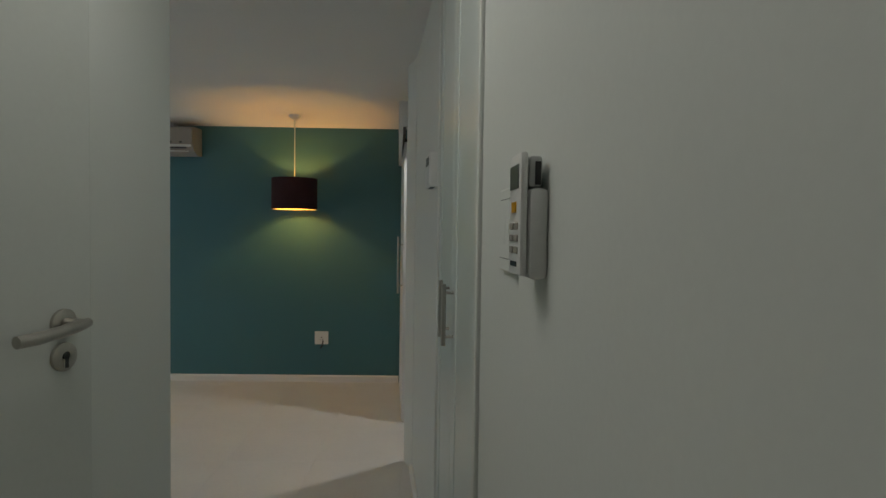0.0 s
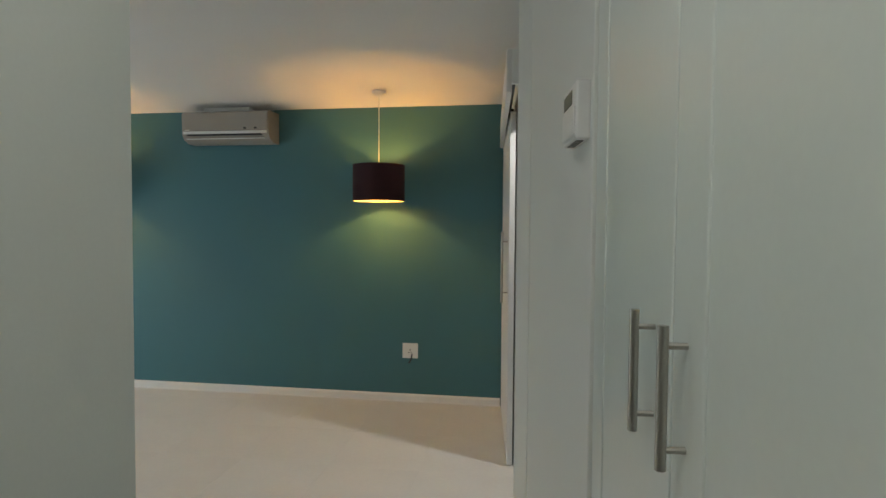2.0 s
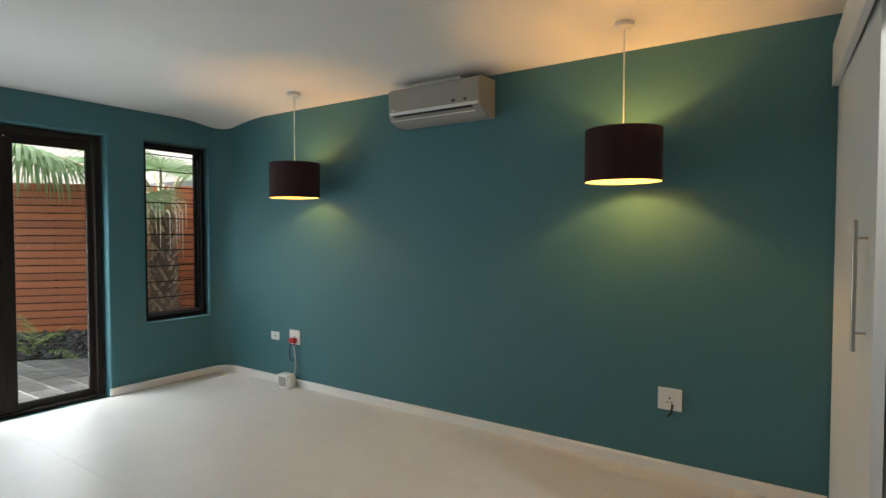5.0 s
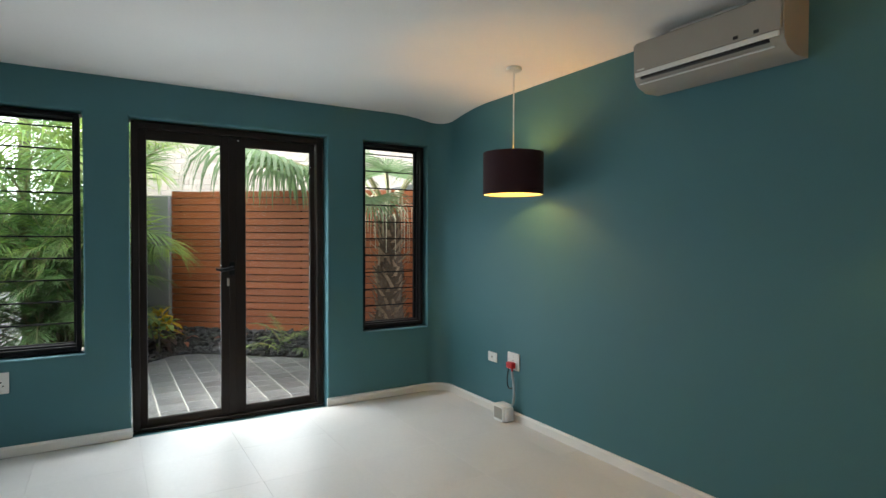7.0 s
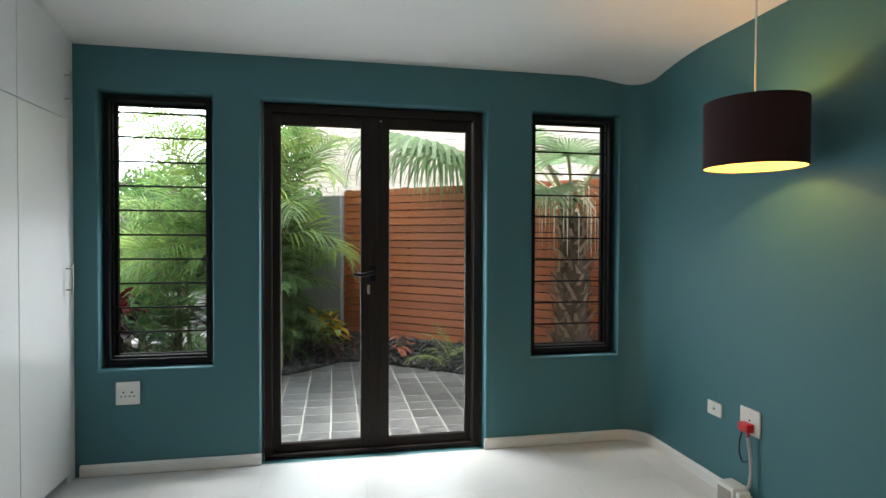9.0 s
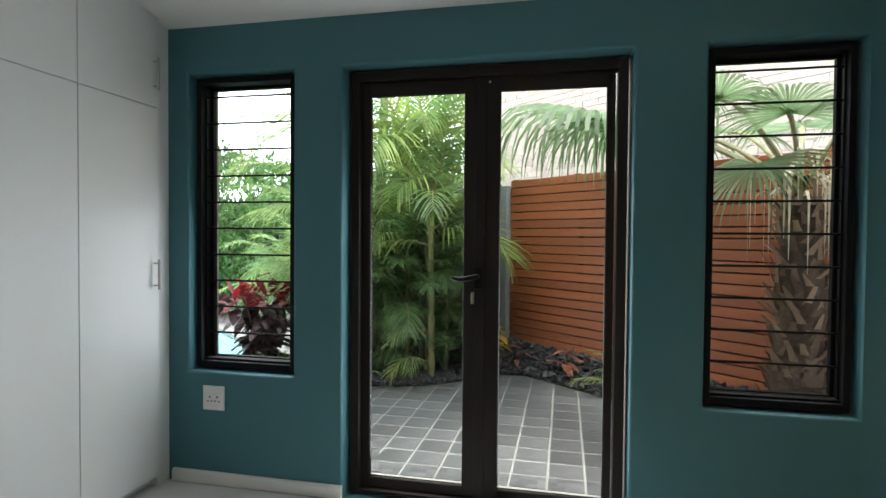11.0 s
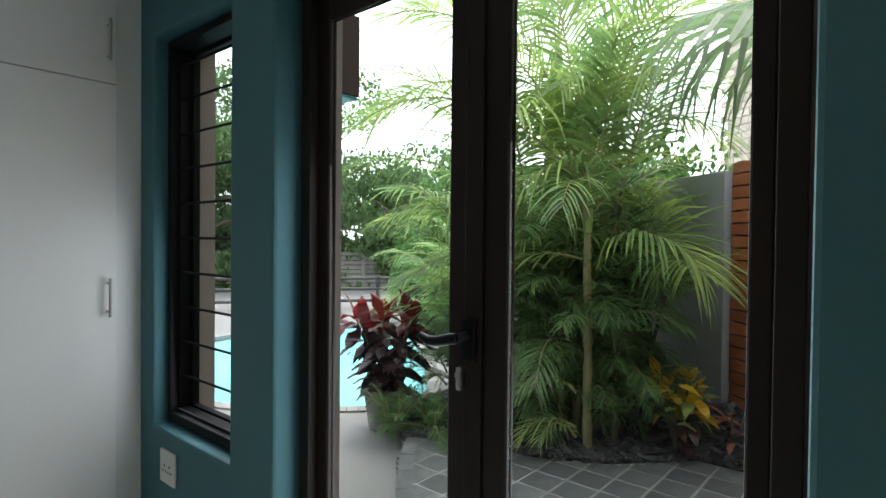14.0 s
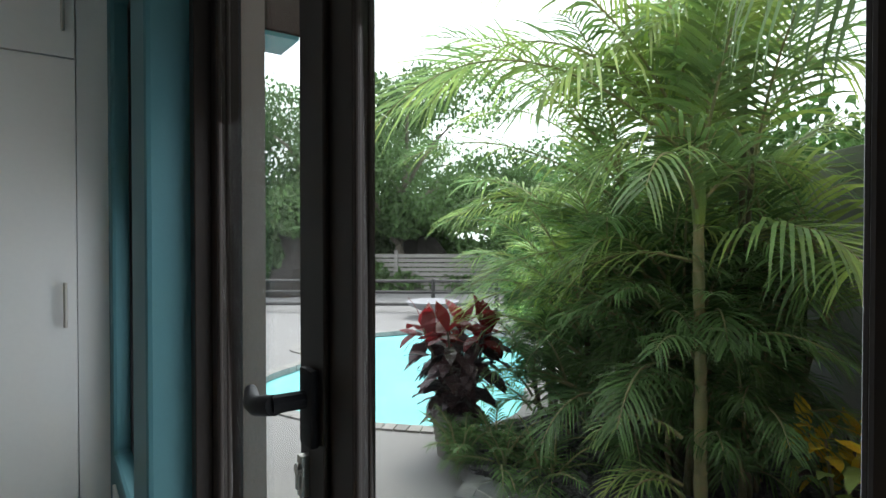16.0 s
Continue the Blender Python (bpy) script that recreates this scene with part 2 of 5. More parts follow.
def lathe(bm, profile, n=32, m=None):
    """Turns (r, z) pairs about the z axis."""
    rings = [[bm.verts.new((r * math.cos(2 * math.pi * k / n), r * math.sin(2 * math.pi * k / n), z)) for k in range(n)] for r, z in profile]
    for a, b in zip(rings, rings[1:]):
        for k in range(n):
            bm.faces.new((a[k], a[(k + 1) % n], b[(k + 1) % n], b[k]))
    if m is not None:
        bmesh.ops.transform(bm, matrix=m, verts=[v for r in rings for v in r])
    return bm


def prism(bm, outline, z0, z1):
    """A flat-topped body over a plan outline."""
    lo = [bm.verts.new((x, y, z0)) for x, y in outline]
    hi = [bm.verts.new((x, y, z1)) for x, y in outline]
    bm.faces.new(hi)
    bm.faces.new(lo[::-1])
    for i in range(len(lo)):
        j = (i + 1) % len(lo)
        bm.faces.new((lo[i], lo[j], hi[j], hi[i]))
    return bm


def mesh_of(name, bm, mat, smooth=False):
    bmesh.ops.recalc_face_normals(bm, faces=bm.faces)
    me = bpy.data.meshes.new(name)
    bm.to_mesh(me)
    bm.free()
    me.materials.append(mat)
    if smooth:
        me.shade_smooth()
        me.set_sharp_from_angle(angle=radians(35))
    return me


def part(name, bm, mat, parent=None, label="", smooth=False):
    ob = new(name, mesh_of(name, bm, mat, smooth))
    if parent is not None:
        ob.parent = parent
    return tagged(ob, label)


def thing(name, label, category, at=(0, 0, 0), group="", kind="", turn=0):
    ob = new(name)
    ob.matrix_basis = pose(*at, 0, 0, turn)
    return tagged(ob, label, category, group, kind)


def structure(name, bm, mat, label, smooth=False):
    return tagged(part(name, bm, mat, None, "", smooth), label, name.split("_")[0], kind="structure")


B = bmesh.new
XW, YN, ZC = -4.0, 6.2, 2.44

# ---- large structure ----


def wall_with_holes(name, axis, at, thick, a0, a1, z0, z1, holes, mat, label, inset=0.012):
    """An upright wall along y (axis 'x') or x (axis 'y') from at to at+thick, pierced by (a, b, lo, hi) holes with softened reveals."""
    bm = B()
    cuts = sorted({a0, a1, *[h[0] for h in holes], *[h[1] for h in holes]})
    levels = sorted({z0, z1, *[h[2] for h in holes], *[h[3] for h in holes]})
    cuts, levels = [c for c in cuts if a0 <= c <= a1], [c for c in levels if z0 <= c <= z1]
    solid = lambda i, j: 0 <= i < len(cuts) - 1 and 0 <= j < len(levels) - 1 and not any(h[0] <= (cuts[i] + cuts[i + 1]) / 2 <= h[1] and h[2] <= (levels[j] + levels[j + 1]) / 2 <= h[3] for h in holes)
    verts = {}

    def v(d, a, z):
        key = (round(d, 4), round(a, 4), round(z, 4))
        if key not in verts:
            verts[key] = bm.verts.new((d, a, z) if axis == "x" else (a, d, z))
        return verts[key]

    p, q = at, at + thick
    for i in range(len(cuts) - 1):
        for j in range(len(levels) - 1):
            if not solid(i, j):
                continue
            a, b, lo, hi = cuts[i], cuts[i + 1], levels[j], levels[j + 1]
            for d in (p, q):
                bm.faces.new((v(d, a, lo), v(d, b, lo), v(d, b, hi), v(d, a, hi)))
            if not solid(i - 1, j):
                bm.faces.new((v(p, a, lo), v(q, a, lo), v(q, a, hi), v(p, a, hi)))
            if not solid(i + 1, j):
                bm.faces.new((v(p, b, lo), v(q, b, lo), v(q, b, hi), v(p, b, hi)))
            if not solid(i, j - 1):
                bm.faces.new((v(p, a, lo), v(p, b, lo), v(q, b, lo), v(q, a, lo)))
            if not solid(i, j + 1):
                bm.faces.new((v(p, a, hi), v(p, b, hi), v(q, b, hi), v(q, a, hi)))
    bmesh.ops.recalc_face_normals(bm, faces=bm.faces)
    if inset and holes:
        edges = [e for e in bm.edges if len(e.link_faces) == 2 and e.calc_face_angle(0) > 1 and any(
            h[0] - 1e-3 <= (w.co.y if axis == "x" else w.co.x) <= h[1] + 1e-3 for h in holes for w in e.verts)]
        bmesh.ops.bevel(bm, geom=edges, offset=inset, segments=2, affect="EDGES", profile=0.5)
    return structure(name, bm, mat, label)


DOOR_Y0, DOOR_Y1, DOOR_TOP = 3.81, 5.130, 2.10
WIN_A = (2.964, 3.523, 0.590, 2.100)
WIN_B = (5.455, 6.018, 0.570, 2.100)
HOLES = [(DOOR_Y0 - 0.012, DOOR_Y1 + 0.015, -0.02, DOOR_TOP + 0.012)] + [(a - 0.012, b + 0.018, c - 0.012, d + 0.012) for a, b, c, d in (WIN_A, WIN_B)]
wall_with_holes("wall_west", "x", XW - 0.125, 0.125, 2.2, 6.45, -0.3, 2.62, HOLES, TEAL, "teal painted wall with glazed door and windows")
wall_with_holes("wall_west_outside", "x", XW - 0.255, 0.128, 2.2, 6.45, -0.3, 2.9, HOLES, BEIGE, "beige rendered outer face of the house", 0)
wall_with_holes("wall_north", "y", YN, 0.23, -4.0, 3.3, -0.3, 2.62, [], TEAL, "teal painted feature wall with pendant lamps")

# rounded inner corner between the two teal walls
bm = B()
R = 0.16
arc = [(XW + R - R * math.cos(a), YN - R + R * math.sin(a)) for a in [math.pi / 2 * k / 10 for k in range(11)]]
prism(bm, [(XW - 0.01, YN + 0.01)] + [(XW - 0.01, YN - R)] + arc + [(XW + R, YN + 0.01)], 0, 2.6)
structure("wall_corner", bm, TEAL, "rounded teal corner between two walls", True)

# hall and closing walls
wall_with_holes("wall_hall_west", "x", 0.18, 0.12, -2.0, 2.70, 0, 2.62, [(1.24, 2.09, -0.02, 2.06)], WHITE, "white hall wall with a doorway")
structure("wall_hall_east", prism(B(), [(1.428, -2.0), (1.19, 1.965), (1.35, 1.965), (1.59, -2.0)], 0, 2.62), WHITE, "white hall wall with switch and remote")
structure("wall_thermostat", prism(B(), [(1.128, 3.06), (0.998, 4.24), (1.12, 4.24), (1.29, 3.06)], 0, 2.62), WHITE, "white wall with thermostat")
# doorway to the side passage: near jamb, lintel, and the wall behind the parked sliding door
structure("wall_passage_jamb", prism(B(), [(0.996, 4.236), (0.938, 4.415), (1.075, 4.43), (1.119, 4.241)], 0, 2.068), WHITE, "white splayed jamb of the side doorway")
structure("wall_passage_lintel", prism(B(), [(0.998, 4.243), (0.940, 4.415), (0.932, 5.09), (0.858, 6.197), (1.0, 6.197), (1.07, 5.10), (1.09, 4.42), (1.12, 4.243)], 2.07, 2.62), WHITE, "white wall above the side doorway")
structure("wall_passage_north", prism(B(), [(0.928, 5.09), (0.852, 6.197), (1.0, 6.197), (1.07, 5.09)], 0, 2.066), WHITE, "white wall behind the sliding door")
wall_with_holes("wall_hall_south", "y", -2.12, 0.12, -1.2, 1.59, 0, 2.62, [], WHITE, "plain white wall at the hall's end")
wall_with_holes("wall_room_south", "y", 2.23, 0.12, -4.0, 0.18, 0, 2.62, [], WHITE, "plain white wall behind cupboards")
wall_with_holes("wall_side_passage_east", "x", 3.1, 0.12, 3.06, 6.2, 0, 2.62, [], WHITE, "white wall of the side passage")
wall_with_holes("wall_side_passage_south", "y", 3.06, 0.12, 1.325, 3.1, 0, 2.62, [], WHITE, "white wall of the side passage")
wall_with_holes("wall_closet_back", "x", 1.80, 0.12, 1.93, 3.06, 0, 2.62, [], WHITE, "back wall of built-in closet")
wall_with_holes("wall_closet_side", "y", 1.81, 0.12, 1.37, 1.80, 0, 2.62, [], WHITE, "side wall of built-in closet")
wall_with_holes("wall_side_room", "x", -1.2, 0.12, -2.0, 2.23, 0, 2.62, [], WHITE, "plain wall of the side room")

# ceiling, with a soft fall towards the north and west walls
bm = B()
xs = [-4.0 + 0.05 * k for k in range(17)] + [-3.15 + 0.35 * k for k in range(19)]
ys = [-2.1 + 0.5 * k for k in range(15)] + [5.5 + 0.07 * k for k in range(11)]


def ceiling_z(x, y):
    w = max(0.0, min(1.0, (x + 4.0) / 0.66))
    n = max(0.0, min(1.0, (6.2 - y) / 0.45))
    fall = 0.085 * (1 - math.sin(w * math.pi / 2)) * min(1, max(0, (y - 1.5) / 1.0))
    return 2.435 - fall - 0.065 * (1 - n) ** 1.5


for top in (False, True):
    grid = [[bm.verts.new((x, y, 2.60 if top else ceiling_z(x, y))) for y in ys] for x in xs]
    for i in range(len(xs) - 1):
        for j in range(len(ys) - 1):
            bm.faces.new((grid[i][j], grid[i + 1][j], grid[i + 1][j + 1], grid[i][j + 1]))
structure("ceiling", bm, CEIL, "white plastered ceiling curving down at the walls", True)

# flat roof slab over all
structure("roof", box(B(), -4.5, 3.4, -2.3, 6.6, 2.62, 2.75), GREYWALL, "plain flat roof slab")

# floor base under the tiles
floor = structure("floor", box(B(), -4.0, 3.2, -2.1, 6.2, -0.2, -0.004), GROUT, "floor of large pale porcelain tiles")

# skirtings
SK = 0.062


def skirting(name, outline):
    bm = B()
    path = [Vector((*p, 0)) for p in outline]
    rows = []
    for i, p in enumerate(path):
        d = (path[min(i + 1, len(path) - 1)] - path[max(i - 1, 0)]).normalized()
        n = Vector((-d.y, d.x, 0))
        rows.append([bm.verts.new(p + n * o + Vector((0, 0, z))) for o, z in ((0, 0), (0.018, 0), (0.018, SK - 0.012), (0.008, SK), (0, SK))])
    for a, b in zip(rows, rows[1:]):
        for k in range(5):
            bm.faces.new((a[k], a[(k + 1) % 5], b[(k + 1) % 5], b[k]))
    bm.faces.new(rows[0])
    bm.faces.new(rows[-1][::-1])
    return tagged(part(name, bm, SKIRT, None, "", True), "white painted skirting board along the wall", "skirting", kind="structure")


skirting("baseboard_north", [(0.795, YN)] + [(x, y) for x, y in arc[::-1]] + [(XW, DOOR_Y1 + 0.005)])
skirting("baseboard_west", [(XW, DOOR_Y0 - 0.005), (XW, 2.86)])
skirting("baseboard_hall", [(1.422, -1.9), (1.193, 1.915)])
skirting("baseboard_thermostat", [(1.127, 3.07), (0.999, 4.23)])

# ---- patio door and windows ----


def bar_frame(bm, x0, x1, y0, y1, z0, z1, w, wb=None):
    """Four mitre-less members round an opening in a plane x = const."""
    wb = w if wb is None else wb
    box(bm, x0, x1, y0, y0 + w, z0, z1, 0.003)
    box(bm, x0, x1, y1 - w, y1, z0, z1, 0.003)
    box(bm, x0, x1, y0 + w, y1 - w, z1 - w, z1, 0.003)
    box(bm, x0, x1, y0 + w, y1 - w, z0, z0 + wb, 0.003)
    return bm


door = thing("patio_double_door", "closed dark bronze aluminium glazed double door", "door", (XW - 0.136, 4.46, 0))
bm = B()
for args in ((-0.05, 0.05, DOOR_Y0 - 4.46, DOOR_Y0 + 0.045 - 4.46, 0, DOOR_TOP), (-0.05, 0.05, DOOR_Y1 - 0.045 - 4.46, DOOR_Y1 - 4.46, 0, DOOR_TOP),
             (-0.05, 0.05, DOOR_Y0 + 0.045 - 4.46, DOOR_Y1 - 0.045 - 4.46, DOOR_TOP - 0.045, DOOR_TOP)):
    box(bm, *args, 0.003)
box(bm, -0.05, 0.05, DOOR_Y0 + 0.045 - 4.46, DOOR_Y1 - 0.045 - 4.46, 0, 0.012)
part("frame", bm, BRONZE, door, "dark bronze aluminium door frame")
for y0, y1, g0, g1, name in ((-0.613, 0.003, -0.560, -0.080, "leaf"), (0.007, 0.618, 0.090, 0.582, "leaf")):
    bm = B()
    lo, hi, gl, gh = 0.014, DOOR_TOP - 0.047, 0.064, 1.987
    box(bm, -0.015, 0.015, y0, g0, lo, hi, 0.003)
    box(bm, -0.015, 0.015, g1, y1, lo, hi, 0.003)
    box(bm, -0.015, 0.015, g0, g1, lo, gl, 0.003)
    box(bm, -0.015, 0.015, g0, g1, gh, hi, 0.003)
    leaf = part(name, bm, BRONZE, door)
    bm = B()
    for s in (-1, 1):
        bar_frame(bm, min(s * 0.004, s * 0.013), max(s * 0.004, s * 0.013), g0 - 0.004, g1 + 0.004, gl - 0.004, gh + 0.004, 0.007)
    part("glazing_bead", bm, BRONZE, leaf)
    pane = part("pane", box(B(), -0.003, 0.003, g0 + 0.002, g1 - 0.002, gl + 0.002, gh - 0.002), GLASS, leaf, "clear glass pane")
    pane.visible_shadow = False
# meeting stile with its dark joint, lever and lock on the inner face
box_cover = B()
box(box_cover, 0.0155, 0.024, -0.026, 0.026, 0.02, DOOR_TOP - 0.05, 0.003)
part("astragal", box_cover, BRONZE, door)
bm = B()
box(bm, 0.024, 0.036, -0.028, 0.012, 1.040, 1.140, 0.004)
rod(bm, (0.035, -0.010, 1.10), (0.078, -0.010, 1.10), 0.012)
tube(bm, [(0.075, -0.006, 1.10), (0.080, -0.03, 1.095), (0.080, -0.06, 1.087), (0.078, -0.09, 1.084), (0.070, -0.125, 1.092)], [0.013, 0.0135, 0.013, 0.012, 0.009], 12)
part("lever_handle", bm, BLACK, door, "black lever handle", True)
bm = B()
box(bm, 0.0155, 0.034, -0.042, -0.027, 0.965, 1.020, 0.002)
rod(bm, (0.032, -0.034, 1.002), (0.038, -0.034, 1.002), 0.0085)
box(bm, 0.032, 0.038, -0.039, -0.029, 0.975, 1.0, 0.002)
part("lock_cylinder", bm, STEEL, door, "small steel lock cylinder", True)
part("closer_stud", lathe(B(), [(0, 0.006), (0.005, 0.005), (0.006, 0)], 10, Matrix.Translation((0.0155, 0.040, 2.03)) @ pose(0, 0, 0, 0, 90, 0)), PLASTIC, door, "tiny white stud")


def louvre_window(name, y0, y1, z0, z1, label):
    win = thing(name, label, "window", (XW - 0.105, (y0 + y1) / 2, z0), kind="structure")
    w, h = (y1 - y0) / 2, z1 - z0
    part("window_frame", bar_frame(B(), -0.06, 0.055, -w, w, 0, h, 0.026, 0.034), BLACK, win, "black aluminium window frame")
    part("inner_frame", bar_frame(B(), -0.058, -0.028, -w + 0.026, w - 0.026, 0.034, h - 0.026, 0.016), BLACK, win)
    part("sill_bead", box(B(), -0.02, 0.03, -w + 0.026, w - 0.026, 0.034, 0.046, 0.003), BLACK, win)
    pane = part("pane", box(B(), -0.046, -0.040, -w + 0.04, w - 0.04, 0.049, h - 0.041), GLASS, win, "clear glass pane")
    pane.visible_shadow = False
    me = mesh_of("burglar_bar", rod(B(), (0, -w + 0.012, 0), (0, w - 0.012, 0), 0.0052, n=8), BLACK, True)
    for k in range(10):
        bar = new("burglar_bar", me)
        bar.parent = win
        bar.location = (0.012, 0, h - 0.042 - (h - 0.09) * (0.032 + 0.0972 * k))
    for y in (-w + 0.030, w - 0.030):
        part("bar_rail", box(B(), 0.004, 0.020, y - 0.004, y + 0.004, 0.036, h - 0.028), BLACK, win)
    return win


louvre_window("window_1", *WIN_A, "tall narrow window with black frame and horizontal bars")
louvre_window("window_2", *WIN_B, "tall narrow window with black frame and horizontal bars")

# ---- hall: doors, switches ----


def panel_door(bm, y0, y1, z0, z1, x0=-0.02, x1=0.0, stile=0.09):
    """A flat door facing -x with a recessed field."""
    box(bm, x0, x1, y0, y0 + stile, z0, z1, 0.002)
    box(bm, x0, x1, y1 - stile, y1, z0, z1, 0.002)
    box(bm, x0, x1, y0 + stile, y1 - stile, z0, z0 + stile, 0.002)
    box(bm, x0, x1, y0 + stile, y1 - stile, z1 - stile, z1, 0.002)
    box(bm, x0 + 0.003, x1, y0 + stile, y1 - stile, z0 + stile, z1 - stile)
    return bm


def bar_handle(parent, x, y, z0, z1, r, off, label="brushed steel bar handle"):
    bm = B()
    rod(bm, (x - off, y, z0), (x - off, y, z1), r, n=14)
    d = (z1 - z0) * 0.14
    for z in (z0 + d, z1 - d):
        rod(bm, (x - off, y, z), (x, y, z), r * 0.62, n=10)
    return part("handle", bm, STEEL, parent, label, True)


closet = thing("hall_closet", "built-in closet with glossy white framed double doors", "closet", (1.163, 2.517, 0), turn=3.4)
part("door_frame", bar_frame(B(), -0.014, 0.05, -0.548, 0.55, 0, 2.42, 0.032, 0.06), WHITE, closet)
for y0, y1, hy in ((-0.513, -0.003, -0.052), (0.003, 0.515, 0.074)):
    leaf = part("leaf", panel_door(B(), y0, y1, 0.063, 2.385, -0.005, 0.015, 0.10), GLOSS, closet)
    bar_handle(leaf, -0.005, hy, 1.128, 1.292, 0.0065, 0.027)

hdoor = thing("hall_door", "white flush interior door standing slightly ajar", "door", (0.275, 1.25, 0), turn=-12)
part("leaf", box(B(), -0.02, 0.02, 0.0, 0.81, 0.008, 2.04, 0.003), DOORW, hdoor)
bm = B()
lathe(bm, [(0, 0.009), (0.021, 0.009), (0.0255, 0.006), (0.0255, 0)], 28, Matrix.Translation((0.02, 0.745, 1.262)) @ pose(0, 0, 0, 0, 90, 0))
rod(bm, (0.026, 0.745, 1.262), (0.058, 0.745, 1.262), 0.0095, n=14)
tube(bm, [(0.056, 0.765, 1.262), (0.060, 0.74, 1.260), (0.063, 0.70, 1.256), (0.062, 0.66, 1.2525), (0.058, 0.625, 1.252)], [0.008, 0.0105, 0.0105, 0.0105, 0.0102], 14)
part("lever_handle", bm, STEEL, hdoor, "brushed steel lever handle on round rose", True)
bm = B()
lathe(bm, [(0.009, 0.009), (0.021, 0.009), (0.0255, 0.006), (0.0255, 0)], 28, Matrix.Translation((0.02, 0.745, 1.202)) @ pose(0, 0, 0, 0, 90, 0))
box(bm, 0.0205, 0.0295, 0.738, 0.752, 1.184, 1.199)
esc = part("escutcheon", bm, STEEL, hdoor, "round steel keyhole plate", True)
bm = B()
rod(bm, (0.0205, 0.745, 1.205), (0.0298, 0.745, 1.205), 0.0070, n=14)
box(bm, 0.0205, 0.0298, 0.7412, 0.7488, 1.183, 1.204)
part("keyhole", bm, DARK, esc, "dark keyhole")
part("door_frame", bar_frame(B(), 0.165, 0.315, 1.205, 2.125, -0.05, 2.10, 0.04), DOORW).name = "trim_hall_door"
tagged(bpy.data.objects["trim_hall_door"], "white painted door frame in the hall", "trim", kind="structure")

sw = thing("light_switch_plate", "white light switch plate with rocker switches", "switch", (1.2055, 1.705, 1.428), turn=3.4)
part("plate", box(B(), -0.0055, 0.0, -0.051, 0.051, -0.046, 0.064, 0.0025), WHITE, sw)
for y in (-0.024, 0.0, 0.024):
    part("rocker", box(B(), -0.0062, -0.005, y - 0.0112, y + 0.0112, -0.010, 0.036, 0.0004), WHITE, sw)
for z in (0.049, -0.029):
    part("seam", box(B(), -0.0058, -0.0053, -0.046, 0.046, z, z + 0.0008), DARK, sw, "fine seam")

rem = thing("remote_control", "grey-white air conditioner remote in its wall holder", "remote control", (1.2155, 1.552, 1.448), turn=3.4)
part("holder", box(B(), -0.020, 0.0, -0.029, 0.029, -0.060, 0.030, 0.006), PLASTIC, rem, "", True)
part("body", box(B(), -0.029, -0.0205, -0.026, 0.026, -0.057, 0.066, 0.004), PLASTIC, rem, "", True)
part("upper_body", box(B(), -0.0202, -0.006, -0.024, 0.024, 0.0305, 0.062, 0.004), GREYPLASTIC, rem, "", True)
part("side_slot", box(B(), -0.014, -0.008, -0.0252, -0.0235, 0.033, 0.056, 0.0004), DARK, rem, "dark slot in the side")
part("screen", box(B(), -0.0300, -0.0288, -0.020, 0.020, 0.030, 0.054, 0.0005), SCREEN, rem, "grey display")
part("main_button", box(B(), -0.0306, -0.0288, -0.010, 0.008, 0.006, 0.017, 0.0008), YELLOW, rem, "amber button")
for k in range(3):
    for y in (-0.012, 0.010):
        part("button", box(B(), -0.0304, -0.0288, y - 0.008, y + 0.008, -0.011 - 0.012 * k, -0.004 - 0.012 * k, 0.0008), ACBODY, rem)
part("label_bar", box(B(), -0.0298, -0.0288, -0.014, 0.014, -0.048, -0.043), DARK, rem, "dark strip")

th = thing("thermostat", "white wall thermostat with small display", "thermostat", (1.114, 3.175, 1.668), turn=6.2)
part("case", box(B(), -0.034, 0.0, -0.075, 0.085, -0.066, 0.066, 0.005), PLASTIC, th)
part("screen", box(B(), -0.0355, -0.0335, -0.030, 0.070, 0.020, 0.052, 0.0005), SCREEN, th, "grey display")
part("flap", box(B(), -0.0375, -0.034, -0.066, 0.076, -0.055, 0.010, 0.0015), PLASTIC, th)
for k in range(4):
    part("vent_slot", box(B(), -0.028, -0.010, -0.05 + 0.03 * k, -0.03 + 0.03 * k, -0.0668, -0.0655), DARK, th)

# ---- sliding door parked beside the side doorway, with its pelmet ----
slider = thing("sliding_door", "white sliding door parked open along the wall", "door", (0.885, 5.075, 0), turn=4.3)
leaf = part("leaf", box(B(), 0.0, 0.033, 0.0, 1.112, 0.010, 2.078, 0.002), CUP, slider)
bar_handle(leaf, 0.0, 0.13, 0.954, 1.384, 0.0075, 0.035)
for z in (1.016, 1.322):
    part("bolt", rod(B(), (0.033, 0.13, z), (0.043, 0.13, z), 0.006), STEEL, leaf, "small bolt head", True)
part("finger_pull", box(B(), 0.0331, 0.0345, 0.02, 0.045, 0.96, 1.38), STEEL, leaf, "thin steel strip")
for y in (0.10, 0.98):
    part("hanger", box(B(), 0.010, 0.024, y, y + 0.05, 2.078, 2.115), DARK, leaf, "dark roller hanger")
pelmet = thing("door_pelmet", "white pelmet board over the sliding door track", "pelmet", (0.885, 4.412, 0), turn=3.5)
part("fascia", box(B(), 0.0, 0.026, 0.0, 1.782, 2.03, 2.225, 0.003), CUP, pelmet)
part("cover", box(B(), 0.026, 0.056, 0.0, 1.782, 2.205, 2.224), CUP, pelmet)
part("end_block", box(B(), 0.0262, 0.066, 0.0, 0.03, 2.07, 2.2045), CUP, pelmet)
